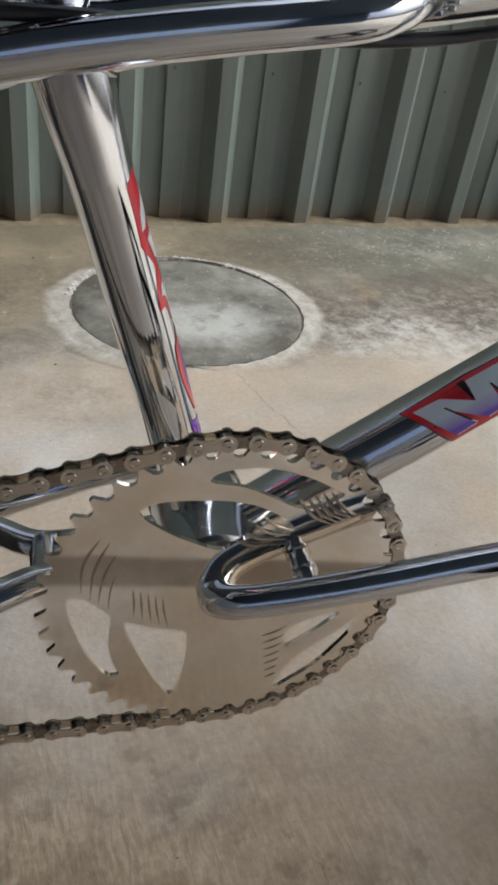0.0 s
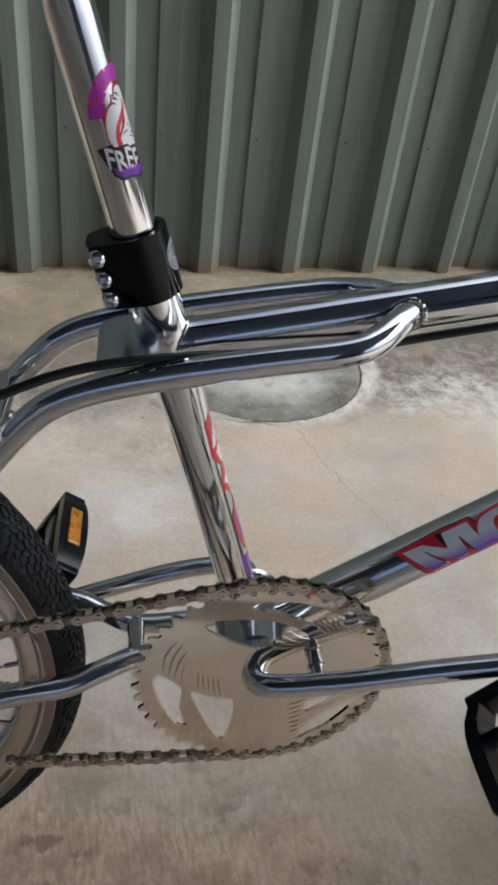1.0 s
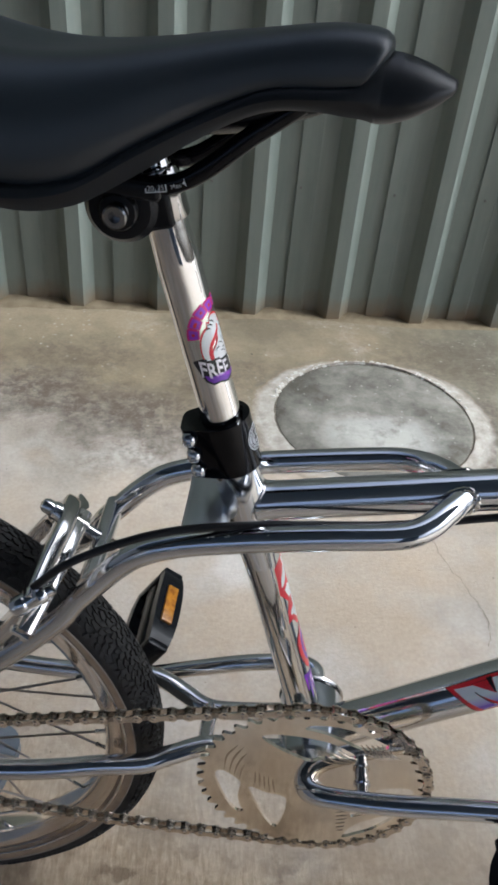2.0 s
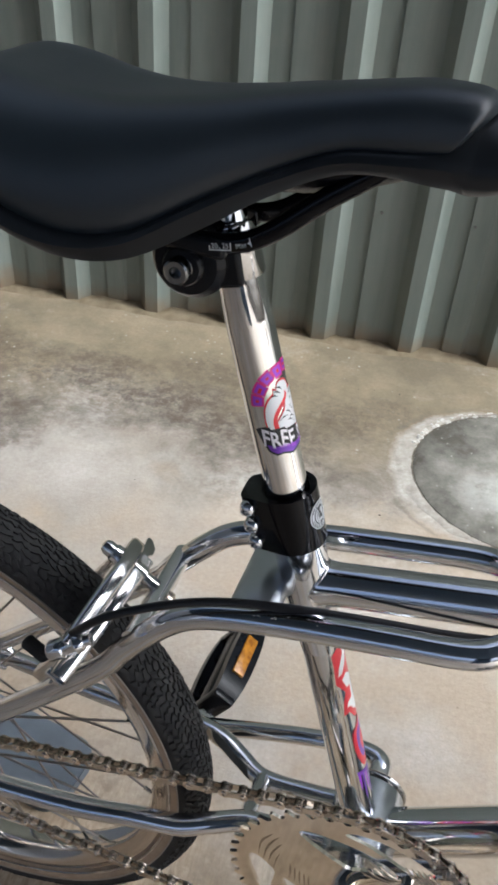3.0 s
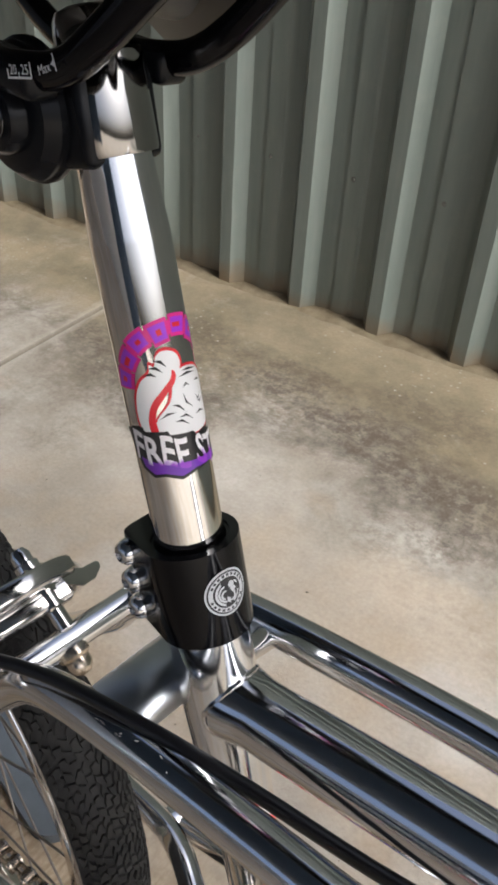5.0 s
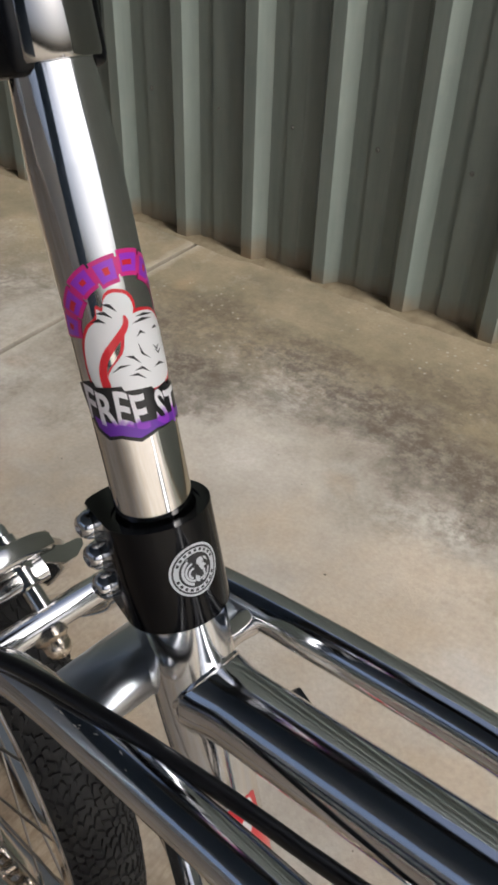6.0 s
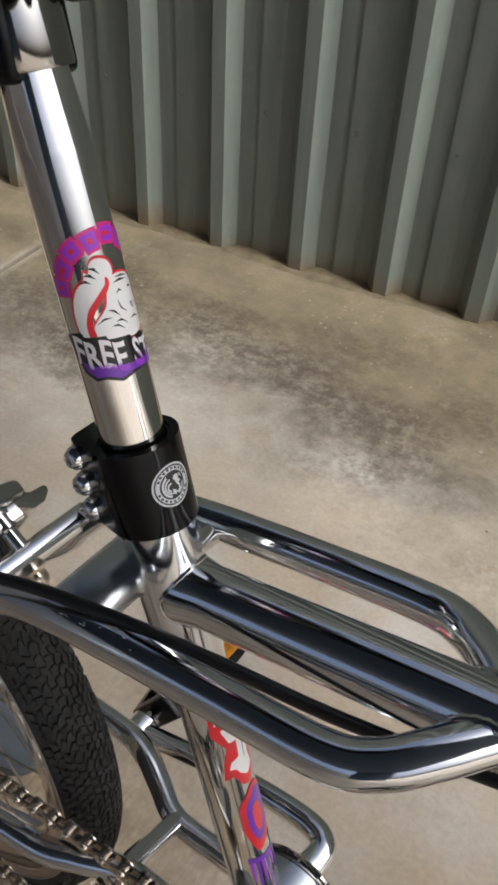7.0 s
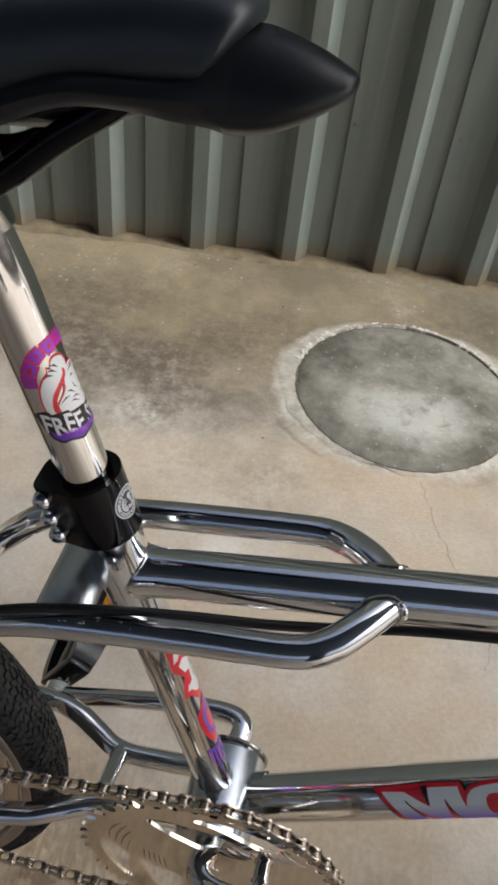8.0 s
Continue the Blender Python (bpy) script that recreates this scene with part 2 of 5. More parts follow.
def fence_mat():
    m = mat("painted_steel_sheet", (0.2, 0.23, 0.21), 0.5, spec=0.4)
    n = Nodes(m)
    streak = n.noise(6, 7, 0.65, n.mapping((5, 5, 0.35)))
    base = n.mix(n.ramp(streak, [(0.3, 0.0), (0.7, 1.0)]), (0.158, 0.180, 0.155), (0.215, 0.236, 0.203))
    fine = n.noise(30, 7, 0.7)
    base = n.mix(n.ramp(fine, [(0.5, 0.0), (0.8, 0.4)]), base, (0.25, 0.25, 0.205))
    zz = n.math("ADD", n.axis(2), n.math("MULTIPLY", n.math("SUBTRACT", n.noise(14, 5, 0.6), 0.5), 0.09))
    low = n.t.nodes.new("ShaderNodeMapRange")
    n.link(zz, low.inputs[0])
    low.inputs[1].default_value, low.inputs[2].default_value = 0.05, -0.005
    base = n.mix(n.math("MULTIPLY", low.outputs[0], 0.8), base, (0.20, 0.125, 0.06))
    n.color(base)
    n.rough(n.ramp(fine, [(0.3, 0.42), (0.7, 0.62)]))
    n.bump(n.noise(9, 5, 0.6), 0.12, 0.004)
    return m


CHROME = chrome_mat("chrome_plating", (0.74, 0.75, 0.77), 0.085, 0.14, 0.03)
CRISP_CHROME = chrome_mat("mirror_chrome", (0.76, 0.77, 0.79), 0.05, 0.085, 0.03)
POST_CHROME = chrome_mat("polished_post", (0.78, 0.77, 0.76), 0.065, 0.115, 0.04)
CHROME_DULL = chrome_mat("worn_chrome", (0.66, 0.65, 0.63), 0.10, 0.2, 0.1)
NICKEL = chrome_mat("polished_nickel_sprocket", (0.95, 0.87, 0.75), 0.035, 0.075, 0.02)
STEEL = chrome_mat("oiled_chain_steel", (0.66, 0.585, 0.49), 0.16, 0.28, 0.1)
DARK_STEEL = chrome_mat("dark_chain_steel", (0.30, 0.255, 0.205), 0.2, 0.34, 0.1)
CHROME_SATIN = chrome_mat("satin_chrome", (0.64, 0.63, 0.62), 0.10, 0.18, 0.12)
DULL_PLATE = chrome_mat("dull_plating", (0.62, 0.65, 0.69), 0.28, 0.40, 0.06)
SCUFF = mat("bare_scuff", (0.62, 0.62, 0.60), 0.6)
SPOKE = mat("spoke_steel", (0.35, 0.31, 0.27), 0.35, 1.0)
CONCRETE = concrete_mat()
COVER = mat("dark_cover_concrete", (0.2, 0.19, 0.16), 0.9, spec=0.2)
cn = Nodes(COVER)
blotch = cn.mix(cn.ramp(cn.noise(7, 9, 0.74, cn.mapping((1, 1, 1), (0, 0, 0.2))), [(0.38, 0.0), (0.66, 1.0)]), (0.092, 0.084, 0.066), (0.28, 0.26, 0.22))
cdx = cn.math("DIVIDE", cn.math("SUBTRACT", cn.axis(0), 0.345), 0.13)
cdy = cn.math("DIVIDE", cn.math("SUBTRACT", cn.axis(1), 1.035), 0.075)
worn = cn.math("ADD", cn.math("ADD", cn.math("MULTIPLY", cdx, cdx), cn.math("MULTIPLY", cdy, cdy)), cn.math("MULTIPLY", cn.noise(16, 8, 0.75), 1.6))
blotch = cn.mix(cn.ramp(cn.math("DIVIDE", worn, 4.0), [(0.22, 0.8), (0.48, 0.0)]), blotch, (0.44, 0.42, 0.375))
blotch = cn.mix(cn.ramp(cn.noise(28, 6, 0.7), [(0.5, 0.0), (0.7, 0.7)]), blotch, (0.13, 0.12, 0.095))
blotch = cn.mix(cn.ramp(cn.voronoi(60), [(0.0, 0.6), (0.14, 0.0)]), blotch, (0.6, 0.58, 0.52))
cn.color(blotch)
cn.bump(cn.noise(45, 8, 0.7), 0.5, 0.004)
FENCE = fence_mat()
BLACK_PAINT = mat("black_gloss_anodised", (0.004, 0.004, 0.005), 0.09, 0.0, 0.0, 0.2)
BLACK_PLASTIC = simple_noise_mat("black_plastic", (0.005, 0.0055, 0.007), (0.008, 0.009, 0.011), 40, 0.26, bump=0.15, dist=0.0004, spec=0.2)
BASE_PLASTIC = simple_noise_mat("satin_black_base", (0.008, 0.010, 0.012), (0.012, 0.014, 0.017), 40, 0.34, bump=0.15, dist=0.0004, spec=0.3)
VINYL = simple_noise_mat("black_saddle_vinyl", (0.008, 0.0130, 0.0175), (0.013, 0.0190, 0.0245), 25, 0.42, bump=0.25, dist=0.0002, spec=0.75)
CABLE = mat("black_cable_sheath", (0.008, 0.008, 0.009), 0.3)
RUBBER = simple_noise_mat("black_tyre_rubber", (0.02, 0.02, 0.02), (0.045, 0.043, 0.04), 60, 0.78, bump=0.4, dist=0.0006, spec=0.35)
GUM = simple_noise_mat("tan_tyre_sidewall", (0.40, 0.29, 0.19), (0.52, 0.40, 0.275), 80, 0.6, bump=0.2, dist=0.0004)
PALE_LINE = mat("pale_rubber_line", (0.42, 0.36, 0.29), 0.6)
AMBER = mat("amber_reflector", (0.44, 0.18, 0.012), 0.22, coat=0.4)
an = Nodes(AMBER)
an.bump(an.voronoi(420), 0.5, 0.0006)
an.color(an.mix(an.ramp(an.noise(160, 3), [(0.4, 0.0), (0.65, 1.0)]), (0.50, 0.21, 0.014), (0.26, 0.095, 0.008)))
# tones of the unseen shelter, chosen for the bands that the chrome reflects
ROOF = simple_noise_mat("unseen_shelter_navy", (0.015, 0.032, 0.062), (0.022, 0.044, 0.080), 3, 0.6, bump=0)
PALE_WALL = simple_noise_mat("unseen_wall_pale", (0.66, 0.65, 0.63), (0.76, 0.76, 0.75), 5, 0.8, bump=0.1)
SHADE_WALL = simple_noise_mat("unseen_wall_blue_grey", (0.33, 0.37, 0.43), (0.40, 0.44, 0.50), 5, 0.7, bump=0.1)
GUNMETAL = chrome_mat("dark_nickel", (0.40, 0.39, 0.375), 0.07, 0.12)
SHELL_PLATE = chrome_mat("hazy_blue_chrome", (0.47, 0.50, 0.54), 0.16, 0.26, 0.05)
BOLT_BLACK = chrome_mat("blackened_steel", (0.27, 0.27, 0.27), 0.14, 0.24)
WHITE_INK = mat("white_decal", (0.90, 0.90, 0.90), 0.3, coat=0.5)
RED_INK = mat("red_decal", (0.72, 0.02, 0.035), 0.3, coat=0.5)
PURPLE_INK = mat("purple_decal", (0.17, 0.035, 0.46), 0.3, coat=0.5)
CRIMSON_INK = mat("crimson_decal", (0.70, 0.025, 0.26), 0.3, coat=0.5)
VIOLET_INK = mat("violet_decal", (0.36, 0.045, 0.68), 0.3, coat=0.5)
BLACK_INK = mat("black_decal", (0.01, 0.01, 0.012), 0.3, coat=0.5)
SILVER_INK = mat("silver_decal", (0.62, 0.64, 0.66), 0.35)

# ---- mesh helpers ----


def mesh_of(bm, material, smooth=True, name="mesh"):
    bmesh.ops.recalc_face_normals(bm, faces=bm.faces)
    me = bpy.data.meshes.new(name)
    bm.to_mesh(me)
    bm.free()
    if smooth:
        me.polygons.foreach_set("use_smooth", [True] * len(me.polygons))
        me.set_sharp_from_angle(angle=radians(38))
    for m in material if isinstance(material, (list, tuple)) else [material]:
        me.materials.append(m)
    return me


def part(name, bm, material, parent, label="", smooth=True):
    ob = new(name, mesh_of(bm, material, smooth, name))
    ob.parent = parent
    if label:
        tagged(ob, label)
    return ob


def thing(name, bm, material, label, category, kind="", smooth=True):
    return tagged(new(name, mesh_of(bm, material, smooth, name)), label, category, "", kind)


def spline(points, n=8):
    """A Catmull-Rom curve through the points."""
    p = [Vector(q) for q in points]
    p = [2 * p[0] - p[1], *p, 2 * p[-1] - p[-2]]
    out = []
    for i in range(1, len(p) - 2):
        for k in range(n):
            t = k / n
            a, b, c, d = p[i - 1 : i + 3]
            out.append(0.5 * (2 * b + (c - a) * t + (2 * a - 5 * b + 4 * c - d) * t * t + (3 * b - a - 3 * c + d) * t**3))
    return out + [p[-2]]


def tube(bm, path, r, seg=20, cap=True, squash=None):
    """Sweeps a circle along path; r: one radius or one for each point. squash: (sideways, upright) factors."""
    path = [Vector(q) for q in path]
    rs = r if isinstance(r, (list, tuple)) else [r] * len(path)
    tan = [(path[min(i + 1, len(path) - 1)] - path[max(i - 1, 0)]).normalized() for i in range(len(path))]
    u = tan[0].orthogonal().normalized()
    if squash:
        u = Vector((0, 1, 0))
    rings = []
    for p, t, rad in zip(path, tan, rs):
        u = (u - t * u.dot(t)).normalized()
        v = t.cross(u)
        sx, sy = squash or (1, 1)
        rings.append([bm.verts.new(p + rad * (sx * math.cos(a) * u + sy * math.sin(a) * v)) for a in (2 * math.pi * k / seg for k in range(seg))])
    for a, b in zip(rings, rings[1:]):
        for k in range(seg):
            bm.faces.new((a[k], a[(k + 1) % seg], b[(k + 1) % seg], b[k]))
    if cap:
        bm.faces.new(rings[0][::-1])
        bm.faces.new(rings[-1])
    return bm


def lathe(bm, profile, origin=(0, 0, 0), axis=(0, 0, 1), seg=32, closed=False):
    """Turns (radius, height) pairs round an axis."""
    axis = Vector(axis).normalized()
    u = axis.orthogonal().normalized()
    v = axis.cross(u)
    o = Vector(origin)
    rings = []
    for r, h in profile:
        if r < 1e-7:
            rings.append([bm.verts.new(o + axis * h)])
        else:
            rings.append([bm.verts.new(o + axis * h + r * (math.cos(2 * math.pi * k / seg) * u + math.sin(2 * math.pi * k / seg) * v)) for k in range(seg)])
    pairs = list(zip(rings, rings[1:])) + ([(rings[-1], rings[0])] if closed else [])
    for a, b in pairs:
        for k in range(seg):
            k2 = (k + 1) % seg
            f = [a[k % len(a)], a[k2 % len(a)], b[k2 % len(b)], b[k % len(b)]]
            f = list(dict.fromkeys(f))
            if len(f) > 2:
                bm.faces.new(f)
    return bm


def block(bm, m, size, bevel=0.0, segs=2):
    """A box of that size at the pose m, with rounded edges."""
    made = bmesh.ops.create_cube(bm, size=1.0, matrix=m @ Matrix.Diagonal((*size, 1)))
    if bevel:
        edges = list({e for v in made["verts"] for e in v.link_edges})
        bmesh.ops.bevel(bm, geom=edges, offset=bevel, segments=segs, profile=0.5, affect="EDGES")
    return bm


def plate(bm, loops, thick, place):
    """A flat plate with holes: loops of 2D points (outline first), extruded by thick; place maps (u, v, w) into space."""
    edges = []
    for loop in loops:
        vs = [bm.verts.new((u, v, 0)) for u, v in loop]
        edges += [bm.edges.new((vs[k], vs[(k + 1) % len(vs)])) for k in range(len(vs))]
    made = bmesh.ops.triangle_fill(bm, use_beauty=True, use_dissolve=False, edges=edges)
    faces = [g for g in made["geom"] if isinstance(g, bmesh.types.BMFace)]
    ext = bmesh.ops.extrude_face_region(bm, geom=faces)
    for g in ext["geom"]:
        if isinstance(g, bmesh.types.BMVert):
            g.co.z += thick
    for v in bm.verts:
        v.co = place(*v.co)
    return bm


def closed_curve(points, n=6):
    p = [Vector((*q, 0)) for q in points]
    out = []
    for i in range(len(p)):
        a, b, c, d = (p[(i + k) % len(p)] for k in (-1, 0, 1, 2))
        for k in range(n):
            t = k / n
            q = 0.5 * (2 * b + (c - a) * t + (2 * a - 5 * b + 4 * c - d) * t * t + (3 * b - a - 3 * c + d) * t**3)
            out.append((q.x, q.y))
    return out


# ---- ground ----


def make_ground():
    bm = bmesh.new()
    ys = [-60, -12, -4, -0.138, -0.132, -0.098, -0.092, 0.4, 0.8, 1.2, 1.55, 4, 12, 60]

    def joint(y):
        return -0.92 - 0.07 * (min(max(y, -2), 3) - 0.95)

    def row(y):
        j = joint(y)
        return [(-60, 0), (-12, 0), (-4, 0), (j - 0.006, 0), (j - 0.004, -0.009), (j + 0.004, -0.009), (j + 0.006, 0), (0, 0), (1, 0), (4, 0), (12, 0), (60, 0)]

    # an unseen narrow drain channel on the south side, inferred from the sprocket's reflection
    grid = [[bm.verts.new((x, y, -0.035 if y in (-0.132, -0.098) else z)) for x, z in row(y)] for y in ys]
    for a, b in zip(grid, grid[1:]):
        for k in range(len(a) - 1):
            bm.faces.new((a[k], a[k + 1], b[k + 1], b[k]))
    g = thing("ground", bm, CONCRETE, "beige weathered concrete yard slab with grey algae stains", "concrete floor", "structure", False)
    # hairline crack that runs away from the drain cover
    rnd = random.Random(21)
    marks = spline([(0.352, 0.895, 0), (0.366, 0.822, 0), (0.389, 0.744, 0), (0.42, 0.65, 0), (0.415, 0.59, 0)], 9)
    bm = bmesh.new()
    prev = None
    for p in marks:
        p = p + Vector((rnd.uniform(-0.003, 0.003), rnd.uniform(-0.002, 0.002), 0.0007))
        w = rnd.uniform(0.0002, 0.0007)
        cur = (bm.verts.new(p - Vector((w, 0, 0))), bm.verts.new(p + Vector((w, 0, 0))))
        if prev:
            bm.faces.new((prev[0], prev[1], cur[1], cur[0]))
        prev = cur
    part("crack", bm, mat("crack_dirt", (0.22, 0.18, 0.135), 0.95), g, "", False)
    bm = bmesh.new()
    for k in range(90):
        x, y, r = rnd.uniform(-0.9, 1.0), rnd.uniform(0.2, 1.42), 0.0006 + 0.0016 * rnd.random() ** 3
        turn, n = rnd.uniform(0, 6.28), rnd.choice((5, 6, 7))
        rim = [bm.verts.new((x + r * rnd.uniform(0.7, 1.5) * math.cos(turn + 6.283 * j / n), y + r * rnd.uniform(0.7, 1.3) * math.sin(turn + 6.283 * j / n), 0.0)) for j in range(n)]
        tip = bm.verts.new((x, y, r * 0.8))
        for j in range(n):
            bm.faces.new((rim[j], rim[(j + 1) % n], tip))
    part("grit", bm, simple_noise_mat("dark_grit", (0.05, 0.042, 0.03), (0.16, 0.12, 0.08), 40, 0.95, bump=0), g, "scattered dark crumbs of soil")["kind"] = "stuff"
    return g


make_ground()


def make_cover():
    # round concrete cover set in a ring of pale mortar
    cx, cy = 0.334, 1.10
    rnd = random.Random(4)
    bm = bmesh.new()
    lathe(bm, [(0, 0.0065), (0.10, 0.006), (0.176, 0.0055), (0.183, 0.002), (0.183, -0.02)], (cx, cy, 0), seg=64)
    cover = thing("manhole_cover", bm, COVER, "round stained dark concrete drain cover set in the yard floor", "drain cover")
    # flat dark brown ring laid in the seam around the cover
    bm = lathe(bmesh.new(), [(0.1832, 0.0010), (0.1868, 0.0012), (0.1868, -0.004), (0.1832, -0.004)], (cx, cy, 0), seg=96, closed=True)
    part("seam", bm, simple_noise_mat("seam_dark_brown", (0.05, 0.042, 0.03), (0.17, 0.14, 0.10), 22, 0.95, bump=0.4), cover, "dark brown ring in the seam of the drain cover")
    bm = bmesh.new()
    seg = 160
    inner = [0.1868 + rnd.uniform(-0.0012, 0.0012) for _ in range(seg)]
    outer = []
    for k in range(seg):
        a = 2 * math.pi * k / seg
        broad = abs(math.cos(a)) ** 1.4
        outer.append(0.1915 + 0.027 * broad * (1 - 0.75 * max(0.0, -math.sin(a))) + 0.002 * math.sin(3 * a) + 0.003 * math.sin(5 * a + 1) + 0.003 * math.sin(11 * a) + 0.002 * math.sin(23 * a + 2) + rnd.uniform(-0.0016, 0.0016))
    rows = []
    for k in range(seg):
        a = 2 * math.pi * k / seg
        far = max(0.0, math.sin(a))
        top = 0.0022 + 0.0040 * far * far + rnd.uniform(0, 0.002)
        prof = [(inner[k], -0.01), (inner[k], top), (0.6 * inner[k] + 0.4 * outer[k], top * 0.9), (outer[k], 0.0004)]
        rows.append([bm.verts.new((cx + r * math.cos(a), cy + r * math.sin(a), z)) for r, z in prof])
    for k in range(seg):
        a, b = rows[k], rows[(k + 1) % seg]
        for j in range(3):
            bm.faces.new((a[j], b[j], b[j + 1], a[j + 1]))
    thing("mortar_ring", bm, CONCRETE, "pale rough mortar ring around the round drain cover", "mortar ring", "structure")
    # crumbs of whiter mortar along the far lip
    bm = bmesh.new()
    for k in range(150):
        a = radians(rnd.triangular(5, 175, 80))
        r, h = 0.1895 + rnd.uniform(-0.0025, 0.006), rnd.uniform(0.0015, 0.0042)
        ox, oy, n = cx + r * math.cos(a), cy + r * math.sin(a), 6
        rim = [bm.verts.new((ox + h * rnd.uniform(0.8, 2.0) * math.cos(6.283 * j / n), oy + h * rnd.uniform(0.6, 1.3) * math.sin(6.283 * j / n), 0.002)) for j in range(n)]
        mid = [bm.verts.new((ox + 0.55 * (v.co.x - ox), oy + 0.55 * (v.co.y - oy), 0.003 + h * rnd.uniform(0.6, 1.0))) for v in rim]
        for j in range(n):
            bm.faces.new((rim[j], rim[(j + 1) % n], mid[(j + 1) % n], mid[j]))
        bm.faces.new(mid)
    thing("mortar_crumbs", bm, simple_noise_mat("white_mortar", (0.42, 0.39, 0.34), (0.66, 0.63, 0.57), 60, 0.95, bump=0.4), "crumbs of whitish mortar along the drain cover's lip", "mortar crumbs", "stuff", False)


make_cover()

# ---- corrugated fence ----
PITCH, RIB0, FENCE_Y = 0.1866, -0.2270, 1.494


def make_fence():
    bm = bmesh.new()
    d = 0.027
    prof = [(0.0, 0), (0.040, 0), (0.0415, 0.0045), (0.080, 0.0045), (0.086, 0), (0.1160, 0), (0.1375, d), (0.1655, d)]
    pts = []
    for k in range(-22, 24):
        pts += [(RIB0 + k * PITCH + u, FENCE_Y - w) for u, w in prof]
    rnd = random.Random(7)
    levels = [-0.012, 0.3, 0.8, 2.45]
    front = [[bm.verts.new((x, y + (rnd.uniform(-0.001, 0.001) if z < 1 else 0), z + (rnd.uniform(-0.003, 0.003) if z < 0.1 else 0))) for z in levels] for x, y in pts]
    back = [[bm.verts.new((x, y + 0.0012 + 0.001, z)) for z in levels] for x, y in pts]
    for i in range(len(pts) - 1):
        for j in range(len(levels) - 1):
            bm.faces.new((front[i][j], front[i + 1][j], front[i + 1][j + 1], front[i][j + 1]))
            bm.faces.new((back[i + 1][j], back[i][j], back[i][j + 1], back[i + 1][j + 1]))
        bm.faces.new((front[i][0], back[i][0], back[i + 1][0], front[i + 1][0]))
        bm.faces.new((front[i][-1], front[i + 1][-1], back[i + 1][-1], back[i][-1]))
    wall = thing("wall_north", bm, FENCE, "grey-green ribbed steel sheet fence with dusty stains", "metal fence", "structure")
    bm = bmesh.new()
    lathe(bm, [(0, 0.0045), (0.0025, 0.0045), (0.0032, 0.0015), (0.0055, 0.001), (0.0055, 0)], axis=(0, -1, 0), seg=10)
    me = mesh_of(bm, simple_noise_mat("fence_screw", (0.10, 0.10, 0.09), (0.2, 0.19, 0.16), 200, 0.6, bump=0), name="screw")
    for k in range(-8, 9):
        s = new("screw", me)
        s.parent = wall
        s.location = (RIB0 + k * PITCH + 0.056 + rnd.uniform(-0.006, 0.006), FENCE_Y - 0.003, 0.287 - 0.002 * k + rnd.uniform(-0.004, 0.004))
    # crust of washed-down soil along the foot of the sheets
    bm = bmesh.new()
    n = 300
    rows = []
    for i in range(n + 1):
        x = -4 + 8 * i / n
        h = 0.006 + 0.002 * math.sin(9.1 * x) + rnd.uniform(-0.002, 0.003)
        w = 0.014 + 0.006 * math.sin(13.7 * x + 1) + 0.003 * math.sin(41 * x) + rnd.uniform(-0.003, 0.003)
        rows.append([bm.verts.new(q) for q in ((x, FENCE_Y + 0.002, h), (x, FENCE_Y - 0.012, h * 0.8), (x, FENCE_Y - 0.024 - w * 0.5, h * 0.35), (x, FENCE_Y - 0.024 - w, 0.0003))])
    for a, b in zip(rows, rows[1:]):
        for j in range(3):
            bm.faces.new((a[j], b[j], b[j + 1], a[j + 1]))
    thing("soil_edge", bm, simple_noise_mat("dry_soil", (0.15, 0.115, 0.07), (0.25, 0.20, 0.13), 30, 0.95, bump=0.6, dist=0.004, spec=0.1), "dry ochre soil crust along the foot of the fence", "soil", "stuff")


make_fence()

# ---- unseen shelter, added above and behind to shape light and reflections ----
ROOF_Z, ROOF_FRONT, ROOF_BACK, ROOF_WEST, ROOF_EAST = 3.0, 0.64, -4.6, -5.0, 3.3
WING_EAST, WING_FRONT, DARK_FROM, DARK_TO = -1.35, 1.47, 0.55, 2.5


def make_unseen_shelter():
    bm = bmesh.new()
    # the roof is L-shaped: its west wing, added to darken rib flanks, reaches the fence
    plan = [(ROOF_WEST, ROOF_BACK), (ROOF_EAST, ROOF_BACK), (ROOF_EAST, ROOF_FRONT), (WING_EAST, ROOF_FRONT), (WING_EAST, WING_FRONT), (ROOF_WEST, WING_FRONT)]
    plate(bm, [plan], 0.10, lambda u, v, w: Vector((u, v, ROOF_Z + w)))
    thing("shade_roof", bm, ROOF, "unseen dark blue-grey roof that shades the yard and darkens reflections", "roof", "structure", False)
    # added wall out of view: carries the roof, reflects blue-grey in the tubes
    bm = bmesh.new()
    block(bm, pose(ROOF_WEST + 0.08, (WING_FRONT + ROOF_BACK) / 2, ROOF_Z / 2), (0.16, WING_FRONT - ROOF_BACK, ROOF_Z))
    thing("unseen_wall_west", bm, SHADE_WALL, "unseen blue-grey side wall added to carry the roof and tint reflections", "house wall", "structure", False)
    # added low wall out of view, reflected as a light band
    bm = bmesh.new()
    low = 1.35
    block(bm, pose((ROOF_WEST + DARK_FROM) / 2, ROOF_BACK - 0.1, low / 2), (DARK_FROM - ROOF_WEST, 0.2, low))
    thing("unseen_wall_south", bm, PALE_WALL, "unseen pale low wall added for a light band in the chrome", "yard wall", "structure", False)
    # added dark wall out of view, reflected as the post's dark stripe
    bm = bmesh.new()
    block(bm, pose((DARK_FROM + DARK_TO) / 2, ROOF_BACK - 0.1, ROOF_Z / 2), (DARK_TO - DARK_FROM, 0.24, ROOF_Z))
    thing("unseen_wall_dark", bm, ROOF, "unseen dark blue-grey wall added for the dark stripe in the seat post", "house wall", "structure", False)


make_unseen_shelter()

